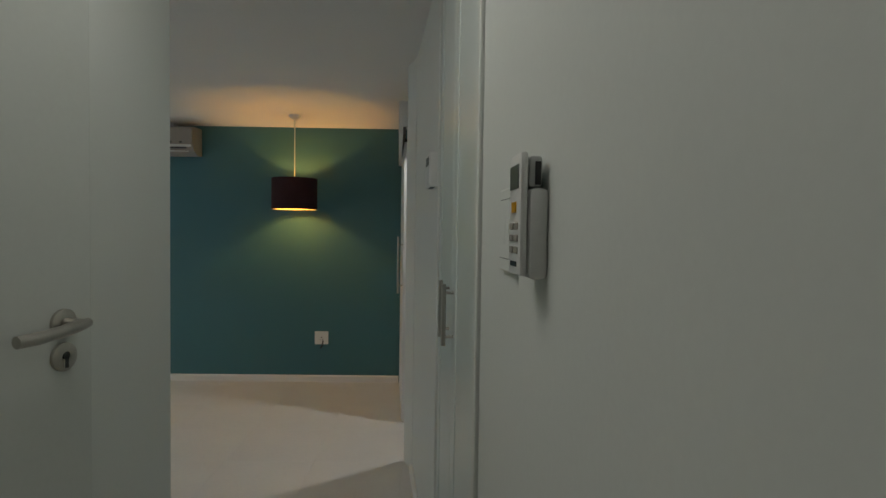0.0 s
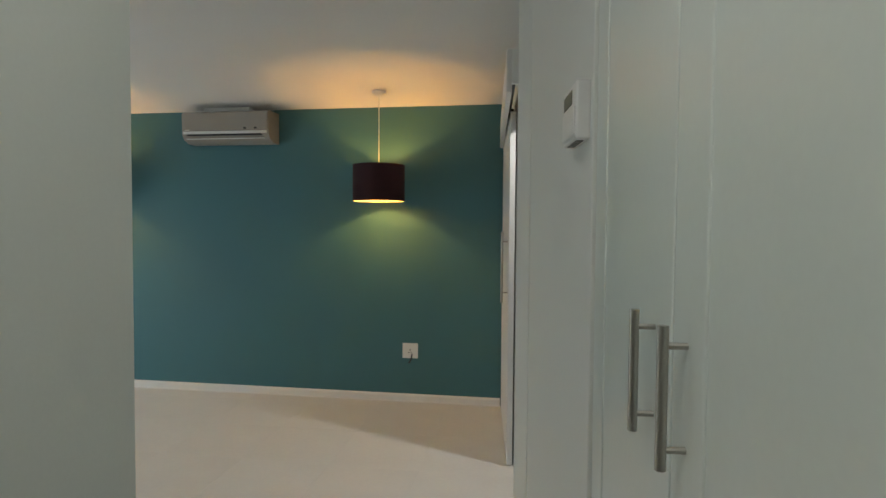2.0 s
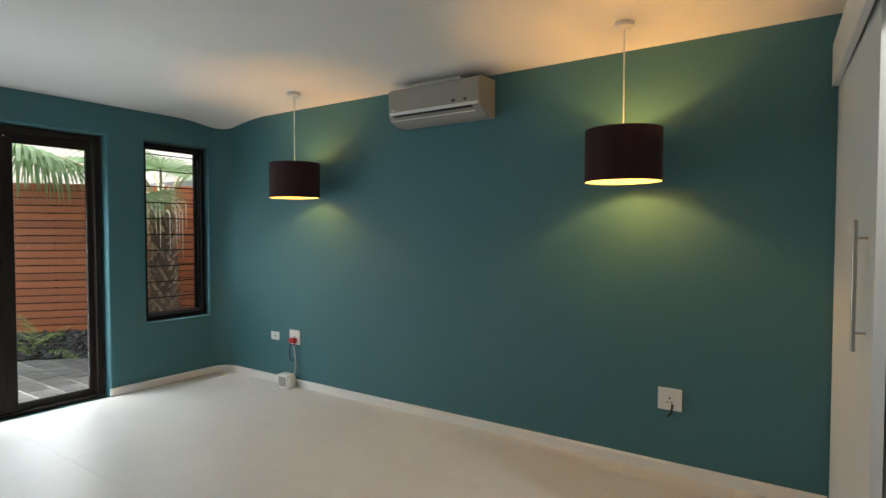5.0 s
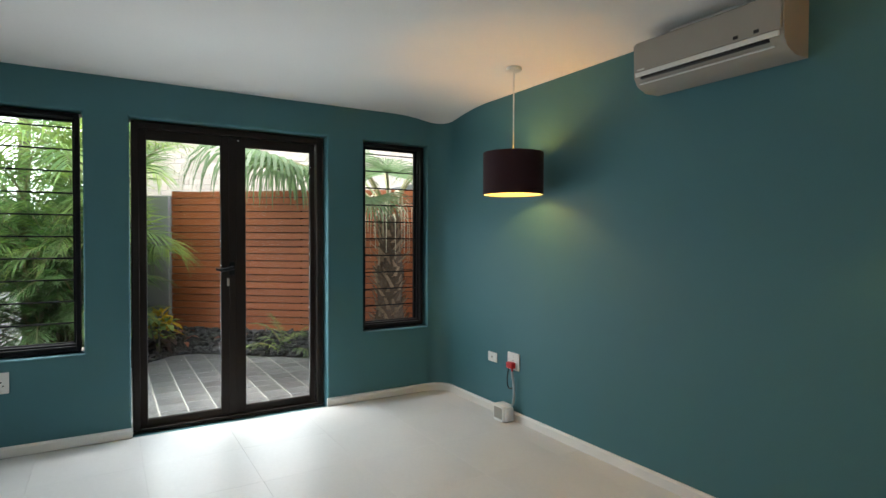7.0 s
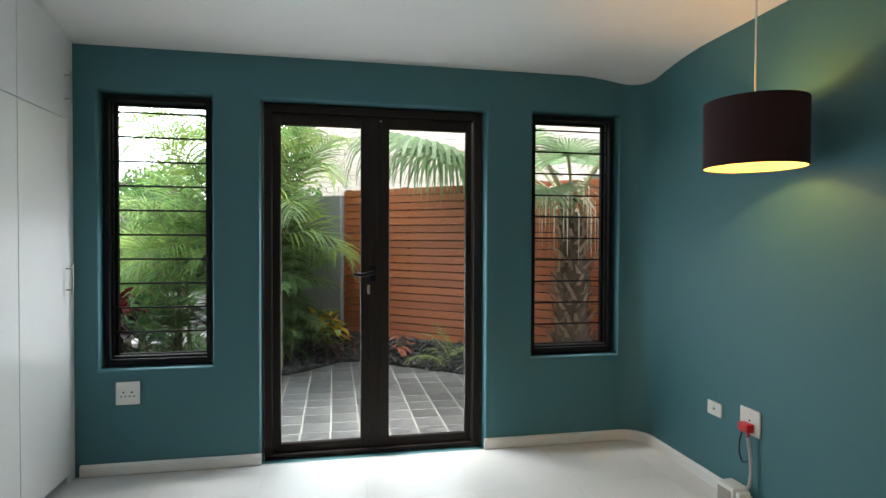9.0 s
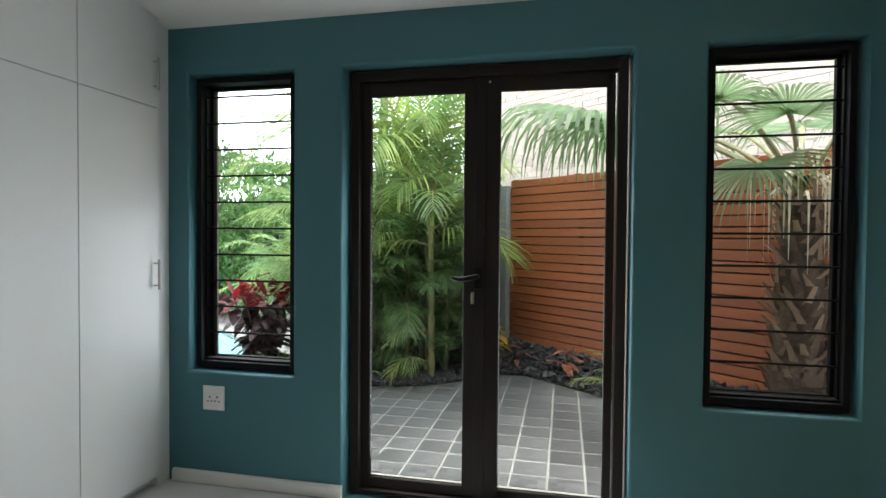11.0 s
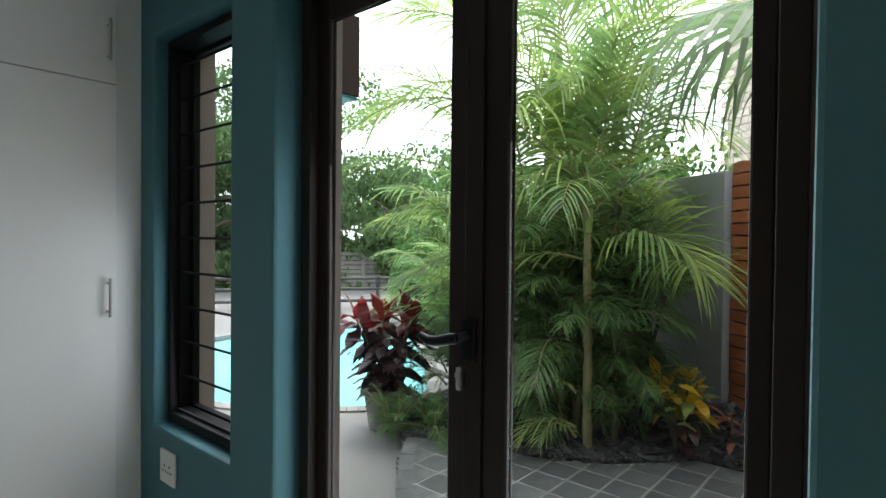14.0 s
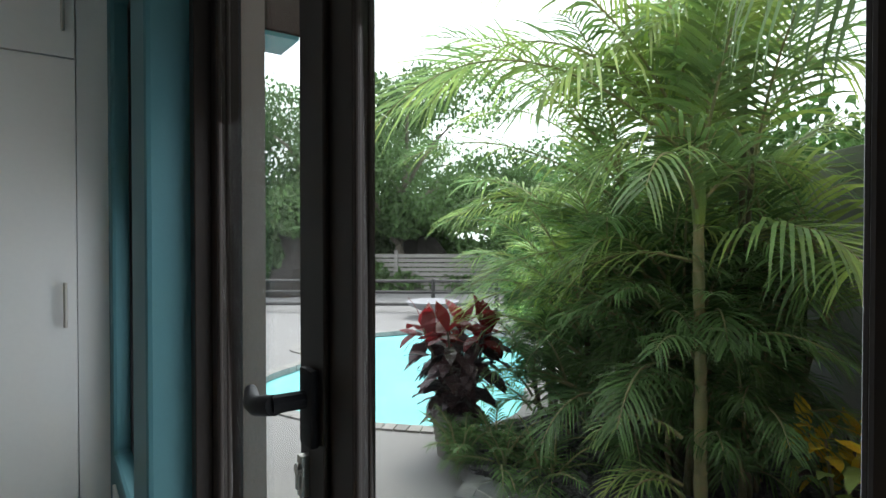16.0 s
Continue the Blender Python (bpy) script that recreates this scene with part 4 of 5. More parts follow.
def areca(x, y, seed, stems, tall, spread, label, leaf=0.34, mat=None, fan=(0, 6.283), pairs=34, per=6, lean_max=0.18, size=1.0):
    rng = random.Random(seed)
    palm = thing("areca_palm", label, "palm", (x, y, -0.02), "feather palms by the pool")
    blades, stalks, canes = [], [], []
    for s in range(stems):
        a, r = rng.uniform(*fan), spread * math.sqrt(rng.random())
        foot = Vector((r * math.cos(a), r * math.sin(a), 0))
        high = tall * rng.uniform(0.35, 1.0)
        lean = Vector((math.cos(a), math.sin(a), 0)) * rng.uniform(0.02, lean_max) * high
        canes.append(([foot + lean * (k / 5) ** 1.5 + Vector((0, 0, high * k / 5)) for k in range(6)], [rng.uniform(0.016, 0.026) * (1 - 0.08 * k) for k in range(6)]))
        top = foot + lean + Vector((0, 0, high))
        h0 = rng.uniform(0, 6.28)
        for k in range(per):
            lift = radians(rng.uniform(82, 62) if k < 2 else rng.uniform(30, 68))
            frond(rng, top + Vector((0, 0, -0.05 * k)), h0 + k * 2.4 + rng.uniform(-0.3, 0.3), lift, size * rng.uniform(0.75, 1.25), leaf * rng.uniform(0.85, 1.15), rng.uniform(1.1, 2.1), blades, stalks, pairs)
    crown = new("crown", blade_mesh("crown", blades, mat or LEAF))
    crown.parent = palm
    tagged(crown, "feathery arching green fronds")
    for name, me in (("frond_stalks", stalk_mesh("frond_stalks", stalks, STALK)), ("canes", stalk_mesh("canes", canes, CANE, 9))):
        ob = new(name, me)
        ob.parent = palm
    return palm


def single_palm(x, y, seed, fronds, cane, label, thick=0.030):
    """One cane with a green crownshaft and chosen fronds (heading, lift, length, leaflet, droop, root height, pairs)."""
    rng = random.Random(seed)
    palm = thing("areca_palm", label, "palm", (x, y, -0.02), "feather palms by the pool")
    blades, stalks = [], []
    for head, lift, length, leaf, droop, z, pairs in fronds:
        frond(rng, (0.012 * z, -0.01 * z, z), radians(head), radians(lift), length, leaf, droop, blades, stalks, pairs)
    ob = new("crown", blade_mesh("crown", blades, LEAF))
    ob.parent = palm
    tagged(ob, "feathery arching green fronds")
    ob = new("frond_stalks", stalk_mesh("frond_stalks", stalks, STALK))
    ob.parent = palm
    if cane:
        n = 24
        pts = [Vector((0.012 * cane * k / n + 0.006 * math.sin(k * 0.4), -0.01 * cane * k / n, cane * k / n)) for k in range(n + 1)]
        part("cane", tube(B(), pts, [thick * (1.12 if k % 3 == 0 else 1) * (1 - 0.25 * k / n) for k in range(n + 1)], 12), STALK, palm, "pale ringed cane", True)
        part("crownshaft", tube(B(), [pts[-1] + Vector((0, 0, 0.32 * u - 0.02)) for u in (0, 0.3, 0.7, 1.0)], [thick * 0.87, thick * 1.13, thick * 0.87, thick * 0.4], 10), LEAF, palm, "green crownshaft", True)
    return palm


single_palm(-6.32, 3.70, 11, [(316, 50, 1.95, 0.46, 2.3, 1.66, 54), (322, 66, 1.75, 0.48, 1.9, 1.70, 50), (100, 82, 1.6, 0.50, 0.7, 1.66, 50), (60, 72, 1.45, 0.46, 1.5, 1.60, 46), (345, 78, 1.6, 0.50, 0.9, 1.70, 50), (140, 55, 0.6, 0.24, 2.2, 1.48, 24),
                              (296, 58, 1.8, 0.46, 2.3, 1.72, 52), (255, 60, 1.4, 0.40, 1.5, 1.58, 40), (15, 50, 0.8, 0.30, 2.2, 1.45, 24), (300, 20, 0.70, 0.30, 1.6, 1.22, 22)], 1.42, "areca palm with pale ringed cane and tall fronds")
single_palm(-6.20, 3.68, 21, [(330, 42, 0.46, 0.19, 1.8, 0.42, 18), (318, 35, 0.42, 0.17, 2.2, 0.20, 16), (350, 50, 0.4, 0.16, 2.0, 0.14, 14)], 0, "young areca fronds low on the clump")
single_palm(-6.46, 3.44, 22, [(312, 48, 0.75, 0.27, 2.3, 1.05, 26), (345, 55, 0.65, 0.25, 2.3, 1.12, 24), (285, 50, 0.8, 0.27, 2.0, 0.95, 24), (210, 60, 1.0, 0.3, 1.6, 1.15, 26)], 1.0, "slim areca palm with drooping fronds", 0.017)
single_palm(-6.48, 3.62, 24, [(40, 66, 1.2, 0.36, 1.7, 1.75, 30), (120, 68, 1.1, 0.34, 1.7, 1.72, 30), (325, 70, 1.3, 0.38, 1.6, 1.80, 34)], 1.62, "slender areca palm at the back of the clump", 0.020)
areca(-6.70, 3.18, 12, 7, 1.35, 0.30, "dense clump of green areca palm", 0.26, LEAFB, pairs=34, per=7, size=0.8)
single_palm(-6.72, 2.98, 23, [(318, 38, 1.45, 0.36, 1.2, 1.55, 36), (300, 24, 1.25, 0.34, 1.0, 1.42, 32), (335, 58, 1.5, 0.38, 1.4, 1.70, 36), (310, 56, 1.7, 0.42, 2.0, 1.75, 42),
                              (280, 50, 1.5, 0.38, 1.3, 1.65, 34), (20, 62, 1.3, 0.36, 1.6, 1.68, 32), (330, 8, 1.0, 0.32, 0.9, 1.25, 28), (270, 30, 1.3, 0.34, 1.1, 1.35, 32)], 1.45, "areca palm with long fronds over the pool edge")
areca(-6.95, 2.78, 13, 4, 1.6, 0.26, "areca palm arching over the pool edge", 0.40, pairs=30, per=5)
areca(-7.10, 3.40, 14, 5, 2.3, 0.34, "tall areca palm behind the front clumps", 0.46, pairs=34, per=5)
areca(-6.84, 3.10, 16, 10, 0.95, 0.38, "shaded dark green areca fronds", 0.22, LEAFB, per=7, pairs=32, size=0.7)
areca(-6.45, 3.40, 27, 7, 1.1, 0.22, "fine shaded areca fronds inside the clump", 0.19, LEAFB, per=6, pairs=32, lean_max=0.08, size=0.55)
areca(-7.15, 2.15, 28, 6, 1.15, 0.25, "areca palm at the pool end of the bed", 0.26, per=6, pairs=32, size=0.75)
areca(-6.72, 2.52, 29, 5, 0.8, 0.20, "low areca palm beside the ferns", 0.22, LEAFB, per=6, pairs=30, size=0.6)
areca(-6.60, 3.62, 18, 9, 0.85, 0.22, "low areca fronds in the clump, coloured as shaded", 0.18, LEAFB, per=7, pairs=24, lean_max=0.06, size=0.45)
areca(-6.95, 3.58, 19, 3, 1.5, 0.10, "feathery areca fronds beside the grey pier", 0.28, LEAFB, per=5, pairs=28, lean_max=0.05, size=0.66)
single_palm(-6.52, 2.80, 26, [(305, 38, 0.95, 0.30, 1.5, 0.62, 28), (330, 52, 0.9, 0.30, 1.7, 0.75, 28), (285, 55, 1.0, 0.30, 1.6, 0.80, 28), (318, 70, 1.1, 0.32, 1.6, 0.95, 30), (295, 25, 0.8, 0.26, 1.4, 0.40, 24)], 0, "bright areca fronds at the pool side of the clump")


def tall_palm(x, y, high, radius, seed, fronds, label):
    """A single stout ringed trunk under a high crown of long feather fronds."""
    rng = random.Random(seed)
    palm = thing("feather_palm", label, "palm", (x, y, -0.02))
    n = 40
    pts = [Vector((0.03 * math.sin(k * 0.11), 0.02 * math.cos(k * 0.13), high * k / n)) for k in range(n + 1)]
    part("trunk", tube(B(), pts, [radius * (1.10 if k % 3 == 0 else 1) * (1.15 - 0.4 * k / n) for k in range(n + 1)], 14), TREEBARK, palm, "brown ringed trunk", True)
    blades, stalks = [], []
    for k in range(fronds):
        frond(rng, pts[-1] + Vector((0, 0, rng.uniform(-0.1, 0.1))), k * 2.3999, radians(rng.uniform(50, 80)), rng.uniform(1.5, 2.0), 0.50, rng.uniform(1.2, 2.0), blades, stalks, 50)
    ob = new("crown", blade_mesh("crown", blades, LEAF))
    ob.parent = palm
    tagged(ob, "long arching green fronds")
    ob = new("frond_stalks", stalk_mesh("frond_stalks", stalks, STALK))
    ob.parent = palm
    return palm


tall_palm(-7.18, 2.94, 2.9, 0.062, 25, 6, "tall feather palm with ringed trunk behind the clumps")


def fan_leaf(rng, hub, heading, tilt, radius, blades, ribs=48, sweep=4.4, droop=0.9):
    """A pleated fan whose split tips hang down."""
    fwd = Vector((math.cos(heading) * math.cos(tilt), math.sin(heading) * math.cos(tilt), math.sin(tilt)))
    side = Vector((-math.sin(heading), math.cos(heading), 0))
    for i in range(ribs):
        a = (i / (ribs - 1) - 0.5) * sweep
        d = (fwd * math.cos(a) + side * math.sin(a)).normalized()
        w = d.cross(fwd.cross(side)).normalized()
        r = radius * (0.78 + 0.22 * math.cos(a * 0.55)) * rng.uniform(0.93, 1.04)
        half = radius * sweep / ribs * 0.19
        strip, p, dd = [], Vector(hub), d.copy()
        for k in range(8):
            u = k / 7
            width = half * (0.25 + 1.5 * u if u < 0.5 else 2.0 * (1 - u) + 0.05)
            twist = w * width + fwd.cross(side) * width * (0.35 if i % 2 else -0.35)
            strip.append((p.copy(), twist))
            if u > 0.33:
                dd = (dd + Vector((0, 0, -droop * (u - 0.25) * rng.uniform(0.8, 1.3)))).normalized()
            p = p + dd * r / 7
        blades.append(strip)


def fan_palm(x, y, label):
    rng = random.Random(31)
    palm = thing("fan_palm", label, "palm", (x, y, -0.06))
    bm = B()
    tube(bm, [(0, 0, 0), (0.01, 0.0, 0.5), (0.0, 0.01, 1.0), (0.0, 0.0, 1.55), (0.0, 0.0, 1.72)], [0.17, 0.165, 0.15, 0.12, 0.08], 18)
    part("trunk", bm, BARK, palm, "brown trunk", True)
    boots = []
    for k in range(300):
        z, a = 0.03 + 1.58 * k / 300, k * 2.3999
        r = 0.165 - 0.03 * z
        out = Vector((math.cos(a), math.sin(a), 0))
        tang = Vector((-out.y, out.x, 0))
        base = out * r + Vector((0, 0, z))
        ln = rng.uniform(0.06, 0.15)
        tip = out * rng.uniform(0.25, 0.75) + Vector((0, 0, rng.uniform(0.5, 1.0))) + tang * rng.uniform(-0.7, 0.7)
        boots.append([(base, tang * 0.024), (base + tip * ln * 0.5, tang * 0.016), (base + tip * ln, tang * rng.uniform(0.004, 0.016))])
    ob = new("leaf_bases", blade_mesh("leaf_bases", boots, BOOT))
    ob.parent = palm
    tagged(ob, "ragged fibrous old leaf bases", kind="stuff")
    dry = []
    for k in range(30):
        a = k * 2.3999
        p = Vector((math.cos(a) * 0.12, math.sin(a) * 0.12, 1.62 + rng.uniform(-0.05, 0.25)))
        w = Vector((-math.sin(a), math.cos(a), 0)) * rng.uniform(0.008, 0.019)
        reach, fall = rng.uniform(0.06, 0.17), rng.uniform(0.25, 0.62)
        dry.append([(p + Vector((math.cos(a) * reach * min(1, u * 2), math.sin(a) * reach * min(1, u * 2), 0.08 * math.sin(u * 3) - fall * u * u)), w * (1.1 - u)) for u in (0, 0.25, 0.5, 0.75, 1.0)])
    ob = new("dry_leaves", blade_mesh("dry_leaves", dry, DEADLEAF))
    ob.parent = palm
    tagged(ob, "pale dry ribbons hanging from the crown", kind="stuff")
    blades, stalks = [], []
    # heading, petiole rise and length, fan tilt, radius
    for head, rise, ln, tilt, rad, droop in FANS:
        h, tip = radians(head), None
        pts = [Vector((math.cos(h) * ln * u, math.sin(h) * ln * u, 1.62 + rise * math.sin(u * 1.5))) for u in [k / 6 for k in range(7)]]
        stalks.append((pts, [0.014] * 7))
        fan_leaf(rng, pts[-1], h, radians(tilt), rad, blades, droop=droop)
    ob = new("crown", blade_mesh("crown", blades, FANLEAF))
    ob.parent = palm
    tagged(ob, "large pleated fan leaves with hanging tips")
    ob = new("leaf_stalks", stalk_mesh("leaf_stalks", stalks, STALK, 7))
    ob.parent = palm
    return palm


FANS = [(252, 0.56, 1.22, 14, 1.15, 2.4), (243, 0.50, 1.0, 10, 0.95, 1.6), (230, 0.45, 0.75, 10, 0.66, 0.7), (290, 0.55, 0.55, 25, 0.6, 0.6), (200, 0.50, 0.70, 20, 0.62, 0.7),
        (330, 0.42, 0.40, 20, 0.5, 0.7), (160, 0.5, 0.6, 20, 0.6, 0.7), (20, 0.45, 0.5, 5, 0.5, 0.9), (90, 0.5, 0.35, 15, 0.5, 0.8), (310, 0.15, 0.45, -30, 0.55, 0.9), (245, 0.75, 0.6, 40, 0.6, 0.6)]
fan_palm(-5.18, 6.24, "fan palm with shaggy brown trunk beside the house")


def broad_leaf(rng, root, d, length, width, droop):
    side = d.cross(Vector((0, 0, 1)))
    side = side.normalized() if side.length > 1e-3 else Vector((1, 0, 0))
    p, strip = Vector(root), []
    for k, w in enumerate((0.12, 0.6, 1.0, 0.95, 0.6, 0.05)):
        strip.append((p.copy(), side * width * w * 0.5 + Vector((0, 0, rng.uniform(-0.1, 0.1) * width))))
        d = (d + Vector((0, 0, -droop * 0.2))).normalized()
        p = p + d * length / 5
    return strip


def croton(name, x, y, z, seed, label, category, groups, stems=5, tall=0.4, spread=0.10):
    """A shrub of broad leaves; groups: (part name, material, leaves, lowest and highest share of the height, length, width)."""
    rng = random.Random(seed)
    shrub = thing(name, label, category, (x, y, z))
    canes = []
    for s in range(stems):
        a = 6.283 * s / stems + rng.uniform(-0.4, 0.4)
        canes.append(([Vector((math.cos(a) * spread * u, math.sin(a) * spread * u, tall * u)) for u in (0, 0.35, 0.7, 1.0)], [0.011, 0.010, 0.008, 0.005]))
    ob = new("stems", stalk_mesh("stems", canes, TREEBARK, 6))
    ob.parent = shrub
    for pname, mat, count, lo, hi, ln, wd_, lift in groups:
        leaves = []
        for k in range(count):
            path, _ = rng.choice(canes)
            u = rng.uniform(lo, hi) * 2.999
            i = int(u)
            root = path[i].lerp(path[min(i + 1, 3)], u - i)
            a, el = rng.uniform(0, 6.283), radians(rng.uniform(*lift))
            d = Vector((math.cos(a) * math.cos(el), math.sin(a) * math.cos(el), math.sin(el)))
            leaves.append(broad_leaf(rng, root, d, ln * rng.uniform(0.7, 1.2), wd_ * rng.uniform(0.8, 1.2), rng.uniform(0.5, 1.8)))
        ob = new(pname, blade_mesh(pname, leaves, mat))
        ob.parent = shrub
    return shrub


croton("yellow_croton", -6.62, 4.15, 0.0, 41, "croton shrub with yellow and orange leaves", "shrub",
       [("upper_leaves", YELLOW, 40, 0.55, 1.0, 0.19, 0.065, (-20, 70)), ("middle_leaves", LEAF, 22, 0.3, 0.8, 0.20, 0.065, (-10, 60)), ("lower_leaves", PURPLE, 18, 0.2, 0.7, 0.20, 0.065, (-10, 40))], 4, 0.48, 0.12)
croton("red_leaf_plant", -6.80, 4.42, 0.02, 42, "small plant with pale red leaves", "plant", [("leaves", material("pale_red_leaf", (0.35, 0.12, 0.07), 0.5, island=0.4), 14, 0.3, 1.0, 0.17, 0.055, (0, 60))], 3, 0.26, 0.06)
croton("red_leaf_plant", -6.45, 4.90, 0.02, 43, "small plant with pale red leaves", "plant", [("leaves", bpy.data.materials["pale_red_leaf"], 12, 0.4, 1.0, 0.19, 0.05, (0, 60))], 3, 0.30, 0.06)

pot = thing("plant_pot", "weathered grey stone plant pot on the deck", "pot", (-5.99, 2.20, ZD))
part("body", lathe(B(), [(0, 0.0), (0.10, 0.0), (0.12, 0.02), (0.155, 0.26), (0.172, 0.28), (0.172, 0.315), (0.150, 0.315), (0.145, 0.27), (0, 0.26)], 28), STONEPOT, pot, "", True)
croton("red_croton", -5.99, 2.20, ZD + 0.26, 44, "croton with dark purple and red leaves in pot", "shrub",
       [("top_leaves", REDLEAF, 44, 0.78, 1.0, 0.25, 0.09, (15, 80)), ("lower_leaves", PURPLE, 170, 0.1, 0.88, 0.26, 0.09, (-35, 50))], 9, 0.60, 0.24)


def fern(x, y, seed, r, label, mat=None, leaf=0.10):
    rng = random.Random(seed)
    f = thing("fern", label, "fern", (x, y, -0.01), "ferns along the bed")
    blades, stalks = [], []
    for k in range(16):
        frond(rng, (rng.uniform(-0.05, 0.05), rng.uniform(-0.05, 0.05), 0), rng.uniform(0, 6.283), radians(rng.uniform(25, 80)), r * rng.uniform(0.7, 1.1), leaf, rng.uniform(0.8, 1.8), blades, stalks, 20)
    for name, me in (("leaves", blade_mesh("leaves", blades, mat or LEAFB)), ("stalks", stalk_mesh("stalks", stalks, STALK, 4))):
        ob = new(name, me)
        ob.parent = f
    return f


fern(-5.94, 2.72, 51, 0.40, "soft green fern at the patio edge")
fern(-6.05, 2.98, 52, 0.42, "soft green fern at the patio edge")
fern(-6.02, 2.52, 55, 0.36, "soft green fern beside the plant pot")
fern(-5.84, 2.46, 56, 0.34, "soft green fern beside the plant pot")
fern(-6.12, 5.40, 53, 0.52, "feathery green cycad in front of the fence", LEAF, 0.14)
fern(-6.62, 3.0, 54, 0.40, "soft green fern under the palms")

# creeper-clad bank beyond the palms
rng = random.Random(61)


def leaf_cloud(name, centre, size, count, leaf, mat):
    """Many small leaves scattered near the skin of lumpy masses."""
    verts, faces = [], []
    lumps = [(Vector((rng.uniform(-0.7, 0.7) * size[0], rng.uniform(-0.7, 0.7) * size[1], rng.uniform(-0.75, 0.8) * size[2])), rng.uniform(0.30, 0.55)) for _ in range(11)]
    for k in range(count):
        c, r = rng.choice(lumps)
        d = Vector((rng.gauss(0, 1), rng.gauss(0, 1), rng.gauss(0, 1))).normalized()
        p = Vector(centre) + c + Vector((d.x * size[0], d.y * size[1], d.z * size[2])) * r * rng.uniform(0.6, 1.08)
        m = Euler((rng.uniform(0, 6.3), rng.uniform(0, 6.3), rng.uniform(0, 6.3))).to_matrix()
        s = leaf * rng.uniform(0.6, 1.3)
        base = len(verts)
        verts += [p + m @ Vector(v) * s for v in ((-0.5, 0, 0), (0, -0.3, 0.08), (0.5, 0, 0), (0, 0.3, 0.08))]
        faces.append((base, base + 1, base + 2, base + 3))
    me = bpy.data.meshes.new(name)
    me.from_pydata(verts, [], faces)
    me.materials.append(mat)
    return me


hedge = thing("creeper_hedge", "tall creeper-covered hedge beside the pool", "hedge", (-9.95, -0.95, 0))
ob = new("foliage", leaf_cloud("foliage", (0, 0, 0.75), (0.75, 0.85, 1.0), 9000, 0.09, HEDGE))
ob.parent = hedge
# added dark core in place of the shade deep between the leaves
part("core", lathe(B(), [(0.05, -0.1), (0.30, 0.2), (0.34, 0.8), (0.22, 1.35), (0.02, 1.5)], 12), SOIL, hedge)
hedge = thing("creeper_hedge", "dense dark hedge behind the palms", "hedge", (-8.3, 3.3, 0))
ob = new("foliage", leaf_cloud("foliage", (0, 0, 0.95), (0.7, 1.0, 1.15), 6500, 0.085, HEDGE))
ob.parent = hedge
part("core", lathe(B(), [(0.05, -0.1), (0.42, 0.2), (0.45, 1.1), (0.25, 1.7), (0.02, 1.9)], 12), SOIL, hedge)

# ---- outdoor wall light ----
wl = thing("outdoor_wall_light", "dark box-shaped outdoor wall light", "lamp", (XW - 0.255, 3.69, 1.81))
part("case", box(B(), -0.105, 0.0, -0.075, 0.075, 0.012, 0.29, 0.004), WOODDARK, wl, "dark metal case")
part("lower_lens", box(B(), -0.100, -0.004, -0.068, 0.068, 0.0, 0.012, 0.002), material("teal_lens", (0.10, 0.42, 0.48), 0.2), wl, "teal lens underneath")

# ---- far side of the pool ----
RA, RB = Vector((-6.0, -7.05, ZD)), Vector((-14.0, -1.0, ZD))
rail = thing("pool_railing", "low dark railing beyond the pool", "railing")
n = 9
for k in range(n):
    p = RA.lerp(RB, k / (n - 1))
    part("post", box(B(), p.x - 0.03, p.x + 0.03, p.y - 0.03, p.y + 0.03, ZD - 0.02, ZD + 0.66, 0.004), IRON, rail)
for z in (0.62, 0.40, 0.16):
    part("rail", rod(B(), RA + Vector((0, 0, z)), RB + Vector((0, 0, z)), 0.032, n=8), IRON, rail)
far = thing("slat_fence", "weathered horizontal slat fence in the distance", "fence", (-14.5, -6.5, 0), turn=-37)
for k in range(9):
    part("slat", box(B(), -4.5, 6.0, -0.015, 0.015, -0.2 + 0.13 * k, -0.10 + 0.13 * k), SLATWALL, far)
for x in (-4.4, -1.8, 0.8, 3.4, 5.9):
    part("post", box(B(), x - 0.05, x + 0.05, 0.016, 0.10, -1.5, 1.05), SLATWALL, far)

bowl = thing("planter_bowl", "wide dark stone bowl on the pool deck", "planter", (-9.6, -3.45, ZD))
part("bowl", lathe(B(), [(0, 0.0), (0.18, 0.0), (0.2, 0.04), (0.14, 0.10), (0.42, 0.22), (0.50, 0.30), (0.47, 0.31), (0.36, 0.24), (0, 0.20)], 28), GREYWALL, bowl, "", True)


def tree(x, y, tall, wide, seed, label, leaves=15000, mat=None):
    global rng
    rng = random.Random(seed)
    t = thing("tree", label, "tree", (x, y, -1.0), "trees beyond the pool")
    limbs = []
    trunk = [Vector((0.12 * math.sin(k * 1.3 + seed), 0.12 * math.cos(k * 1.7 + seed), tall * 0.62 * k / 6)) for k in range(7)]
    limbs.append((trunk, [0.16 * (1 - 0.1 * k) for k in range(7)]))
    for k in range(9):
        root = trunk[3 + k % 4]
        a = k * 2.4 + rng.uniform(-0.3, 0.3)
        d = Vector((math.cos(a) * wide * 0.75, math.sin(a) * wide * 0.75, tall * rng.uniform(0.10, 0.35)))
        limbs.append(([root + d * u + Vector((0, 0, 0.25 * math.sin(u * 3))) for u in (0, 0.3, 0.65, 1.0)], [0.07, 0.055, 0.04, 0.02]))
    ob = new("trunk", stalk_mesh("trunk", limbs, TREEBARK, 8))
    ob.parent = t
    ob = new("crown", leaf_cloud("crown", (0, 0, tall * 0.70), (wide, wide, tall * 0.30), leaves, 0.13, mat or TREELEAF))
    ob.parent = t
    return t


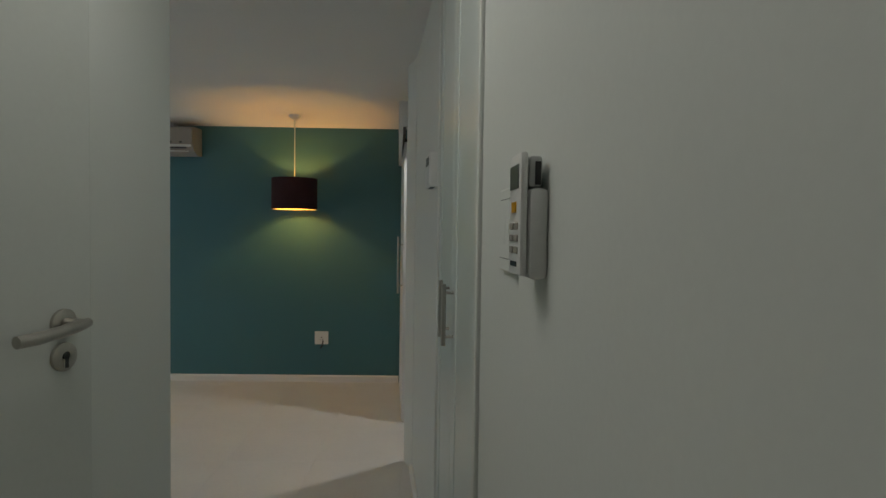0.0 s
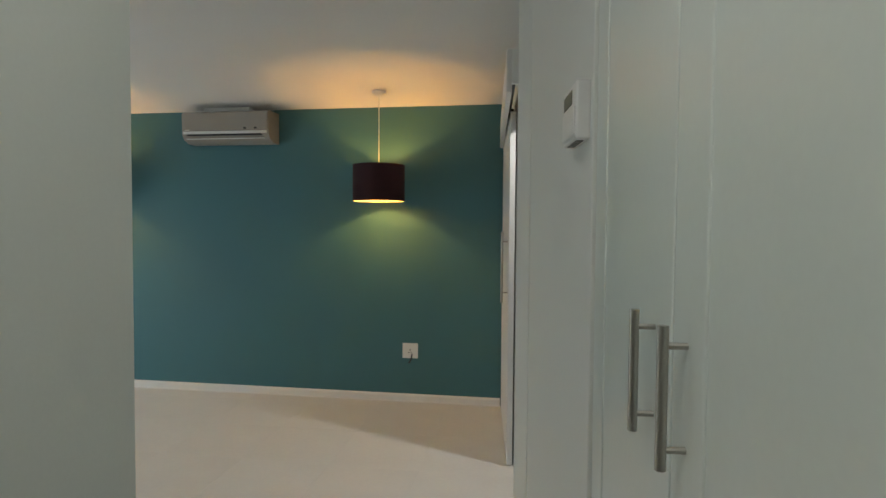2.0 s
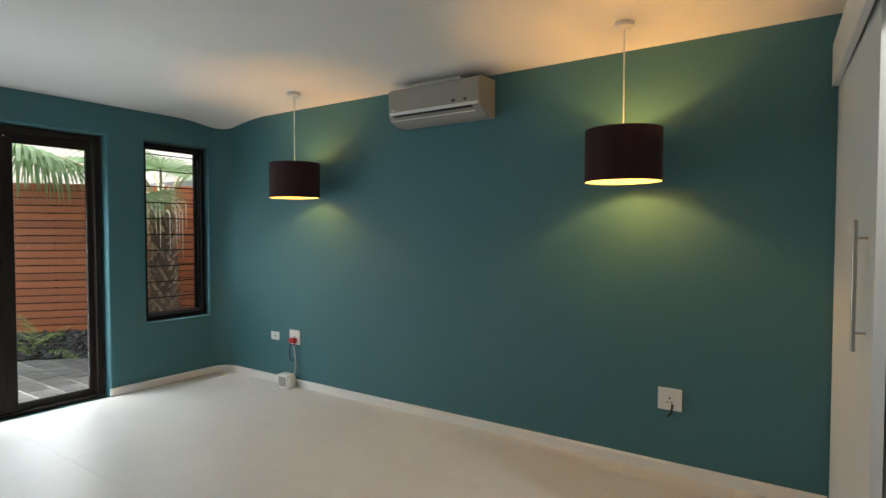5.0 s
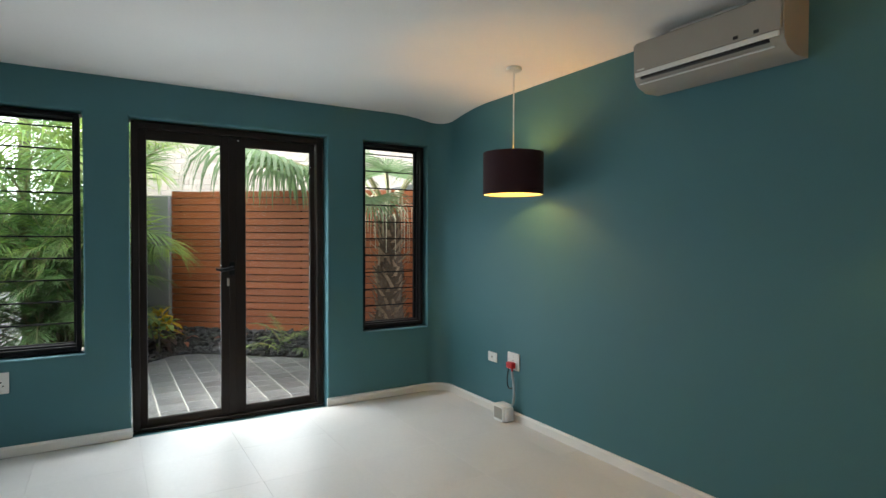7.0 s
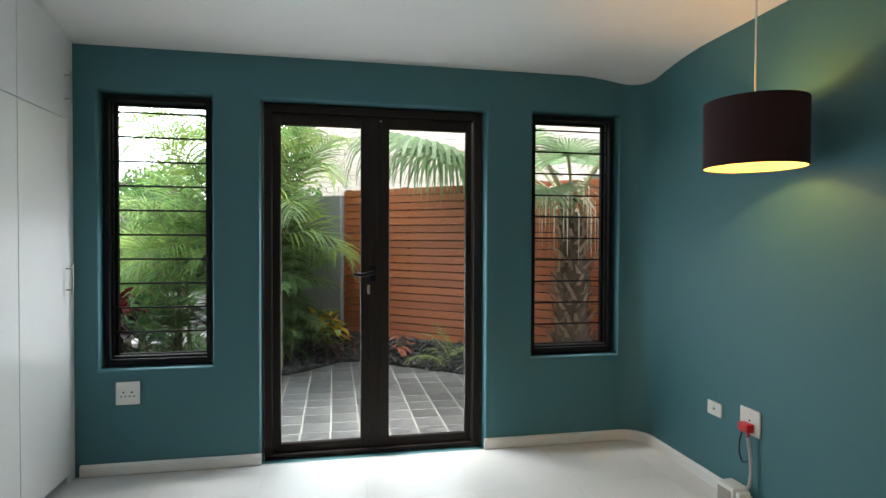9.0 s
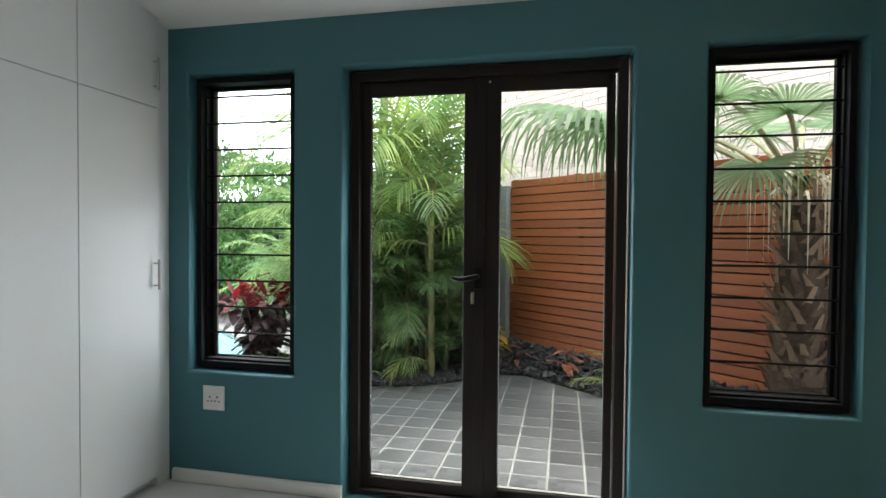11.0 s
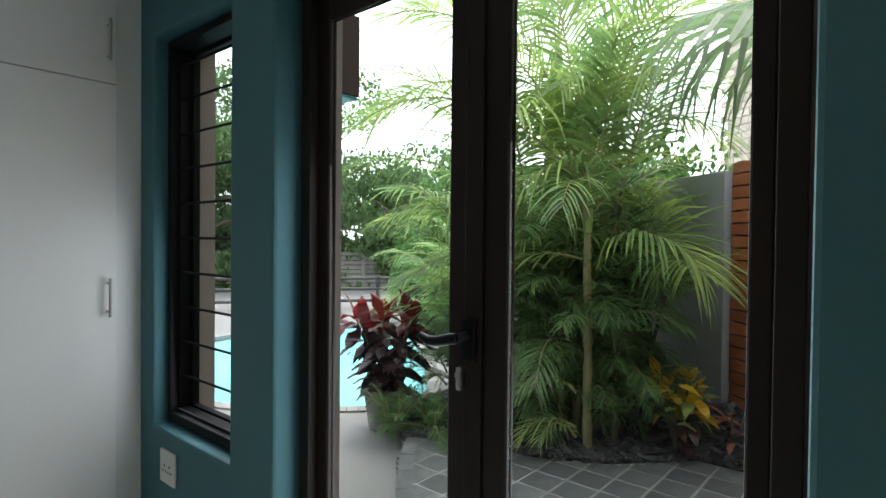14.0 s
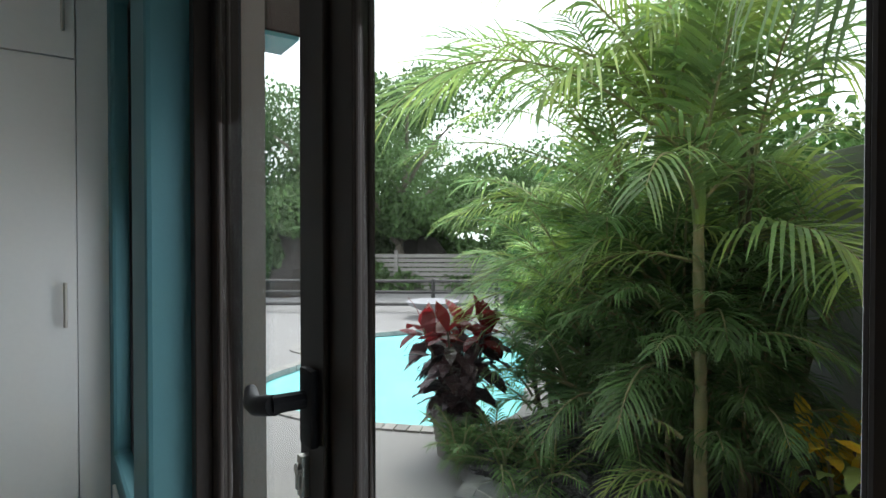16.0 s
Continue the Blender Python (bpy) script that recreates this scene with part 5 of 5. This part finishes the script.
for cx, cy, sx, sy, sz in ((-11.0, -11.5, 4.0, 1.6, 1.6), (-16.5, -8.5, 3.0, 3.5, 1.8), (-18.5, -1.5, 2.0, 4.5, 1.7), (-6.5, -12.5, 3.5, 1.5, 1.8), (-13.5, -10.0, 2.5, 2.5, 1.7), (-14.8, -4.0, 1.4, 2.6, 1.3), (-9.0, -9.6, 2.6, 1.2, 1.4)):
    bush = thing("shrubbery", "dark green shrubbery beyond the pool fence", "shrubbery", (cx, cy, -1.0), "shrubbery beyond the pool")
    ob = new("foliage", leaf_cloud("foliage", (0, 0, 1.9), (sx, sy, sz), 20000, 0.24, TREELEAF))
    ob.parent = bush
    # dark filler body stands in for the shade inside the bush
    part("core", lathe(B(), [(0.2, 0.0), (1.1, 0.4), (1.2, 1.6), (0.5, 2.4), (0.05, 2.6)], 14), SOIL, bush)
tree(-9.5, -9.5, 6.2, 2.6, 71, "leafy tree with slender trunk beyond the pool")
tree(-12.2, -9.0, 7.0, 2.8, 72, "leafy tree beyond the pool fence")
tree(-15.0, -6.5, 4.9, 2.5, 73, "broad dark green tree beyond the pool")
tree(-7.6, -11.5, 7.2, 2.8, 74, "leafy tree with slender trunk beyond the pool")
tree(-18.0, -2.5, 4.3, 2.8, 75, "broad dark green tree in the distance")
tree(-14.5, -13.5, 8.0, 3.8, 76, "tall tree in the distance")
tree(-11.5, 0.6, 3.6, 1.7, 77, "small leafy tree near the hedge", 6000, HEDGE)

# ---- tiles ----
XT, YT = [-3.97 + 0.545 * k for k in range(14)], [3.84 + 0.545 * k for k in range(-11, 5)]
shared = {}
for x in XT:
    for y in YT:
        x0, x1, y0, y1 = max(x, -4.0), min(x + 0.545, 3.1), max(y, -2.0), min(y + 0.545, 6.2)
        if x1 - x0 < 0.03 or y1 - y0 < 0.03 or (y1 < 2.3 and x1 < 0.2) or (x0 > 1.9 and y1 < 3.0):
            continue
        key = (round(x1 - x0, 3), round(y1 - y0, 3))
        if key not in shared:
            shared[key] = mesh_of("floor_tile", box(B(), 0.0005, key[0] - 0.0005, 0.0005, key[1] - 0.0005, -0.012, 0.0), TILE)
        t = new("floor_tile", shared[key])
        t.parent = floor
        t.location = (x0, y0, 0)

pitch, rnd = 0.197, random.Random(8)
ptile = [mesh_of("patio_tile", box(B(), 0.006, pitch - 0.006, 0.006, pitch - 0.006, -0.02, 0.0, 0.004), SLATE) for _ in range(3)]
cut = {}
for a in range(4):
    for b in range(4):
        g0, g1, h0, h1 = (0.006 if a == 0 else 0), (0.006 if a == 3 else 0), (0.006 if b == 0 else 0), (0.006 if b == 3 else 0)
        cut[a, b] = mesh_of("patio_tile", box(B(), a * pitch / 4 + g0, (a + 1) * pitch / 4 - g1, b * pitch / 4 + h0, (b + 1) * pitch / 4 - h1, -0.02, 0.0), SLATE)
for i in range(14):
    for j in range(21):
        x, y = -4.273 - pitch * (i + 1), 2.025 + pitch * j
        corners = [inside(x + a, y + b, PATIO) for a in (0.01, pitch - 0.01) for b in (0.01, pitch - 0.01)]
        if all(corners):
            t = new("patio_tile", ptile[(i * 7 + j * 3) % 3])
            t.parent = patio
            t.location = (x, y, ZP + rnd.uniform(-0.0008, 0.0012))
        elif any(corners):
            # cut tiles along the edge
            for a in range(4):
                for b in range(4):
                    if inside(x + (a + 0.5) * pitch / 4, y + (b + 0.5) * pitch / 4, PATIO):
                        t = new("patio_tile", cut[a, b])
                        t.parent = patio
                        t.location = (x, y, ZP)
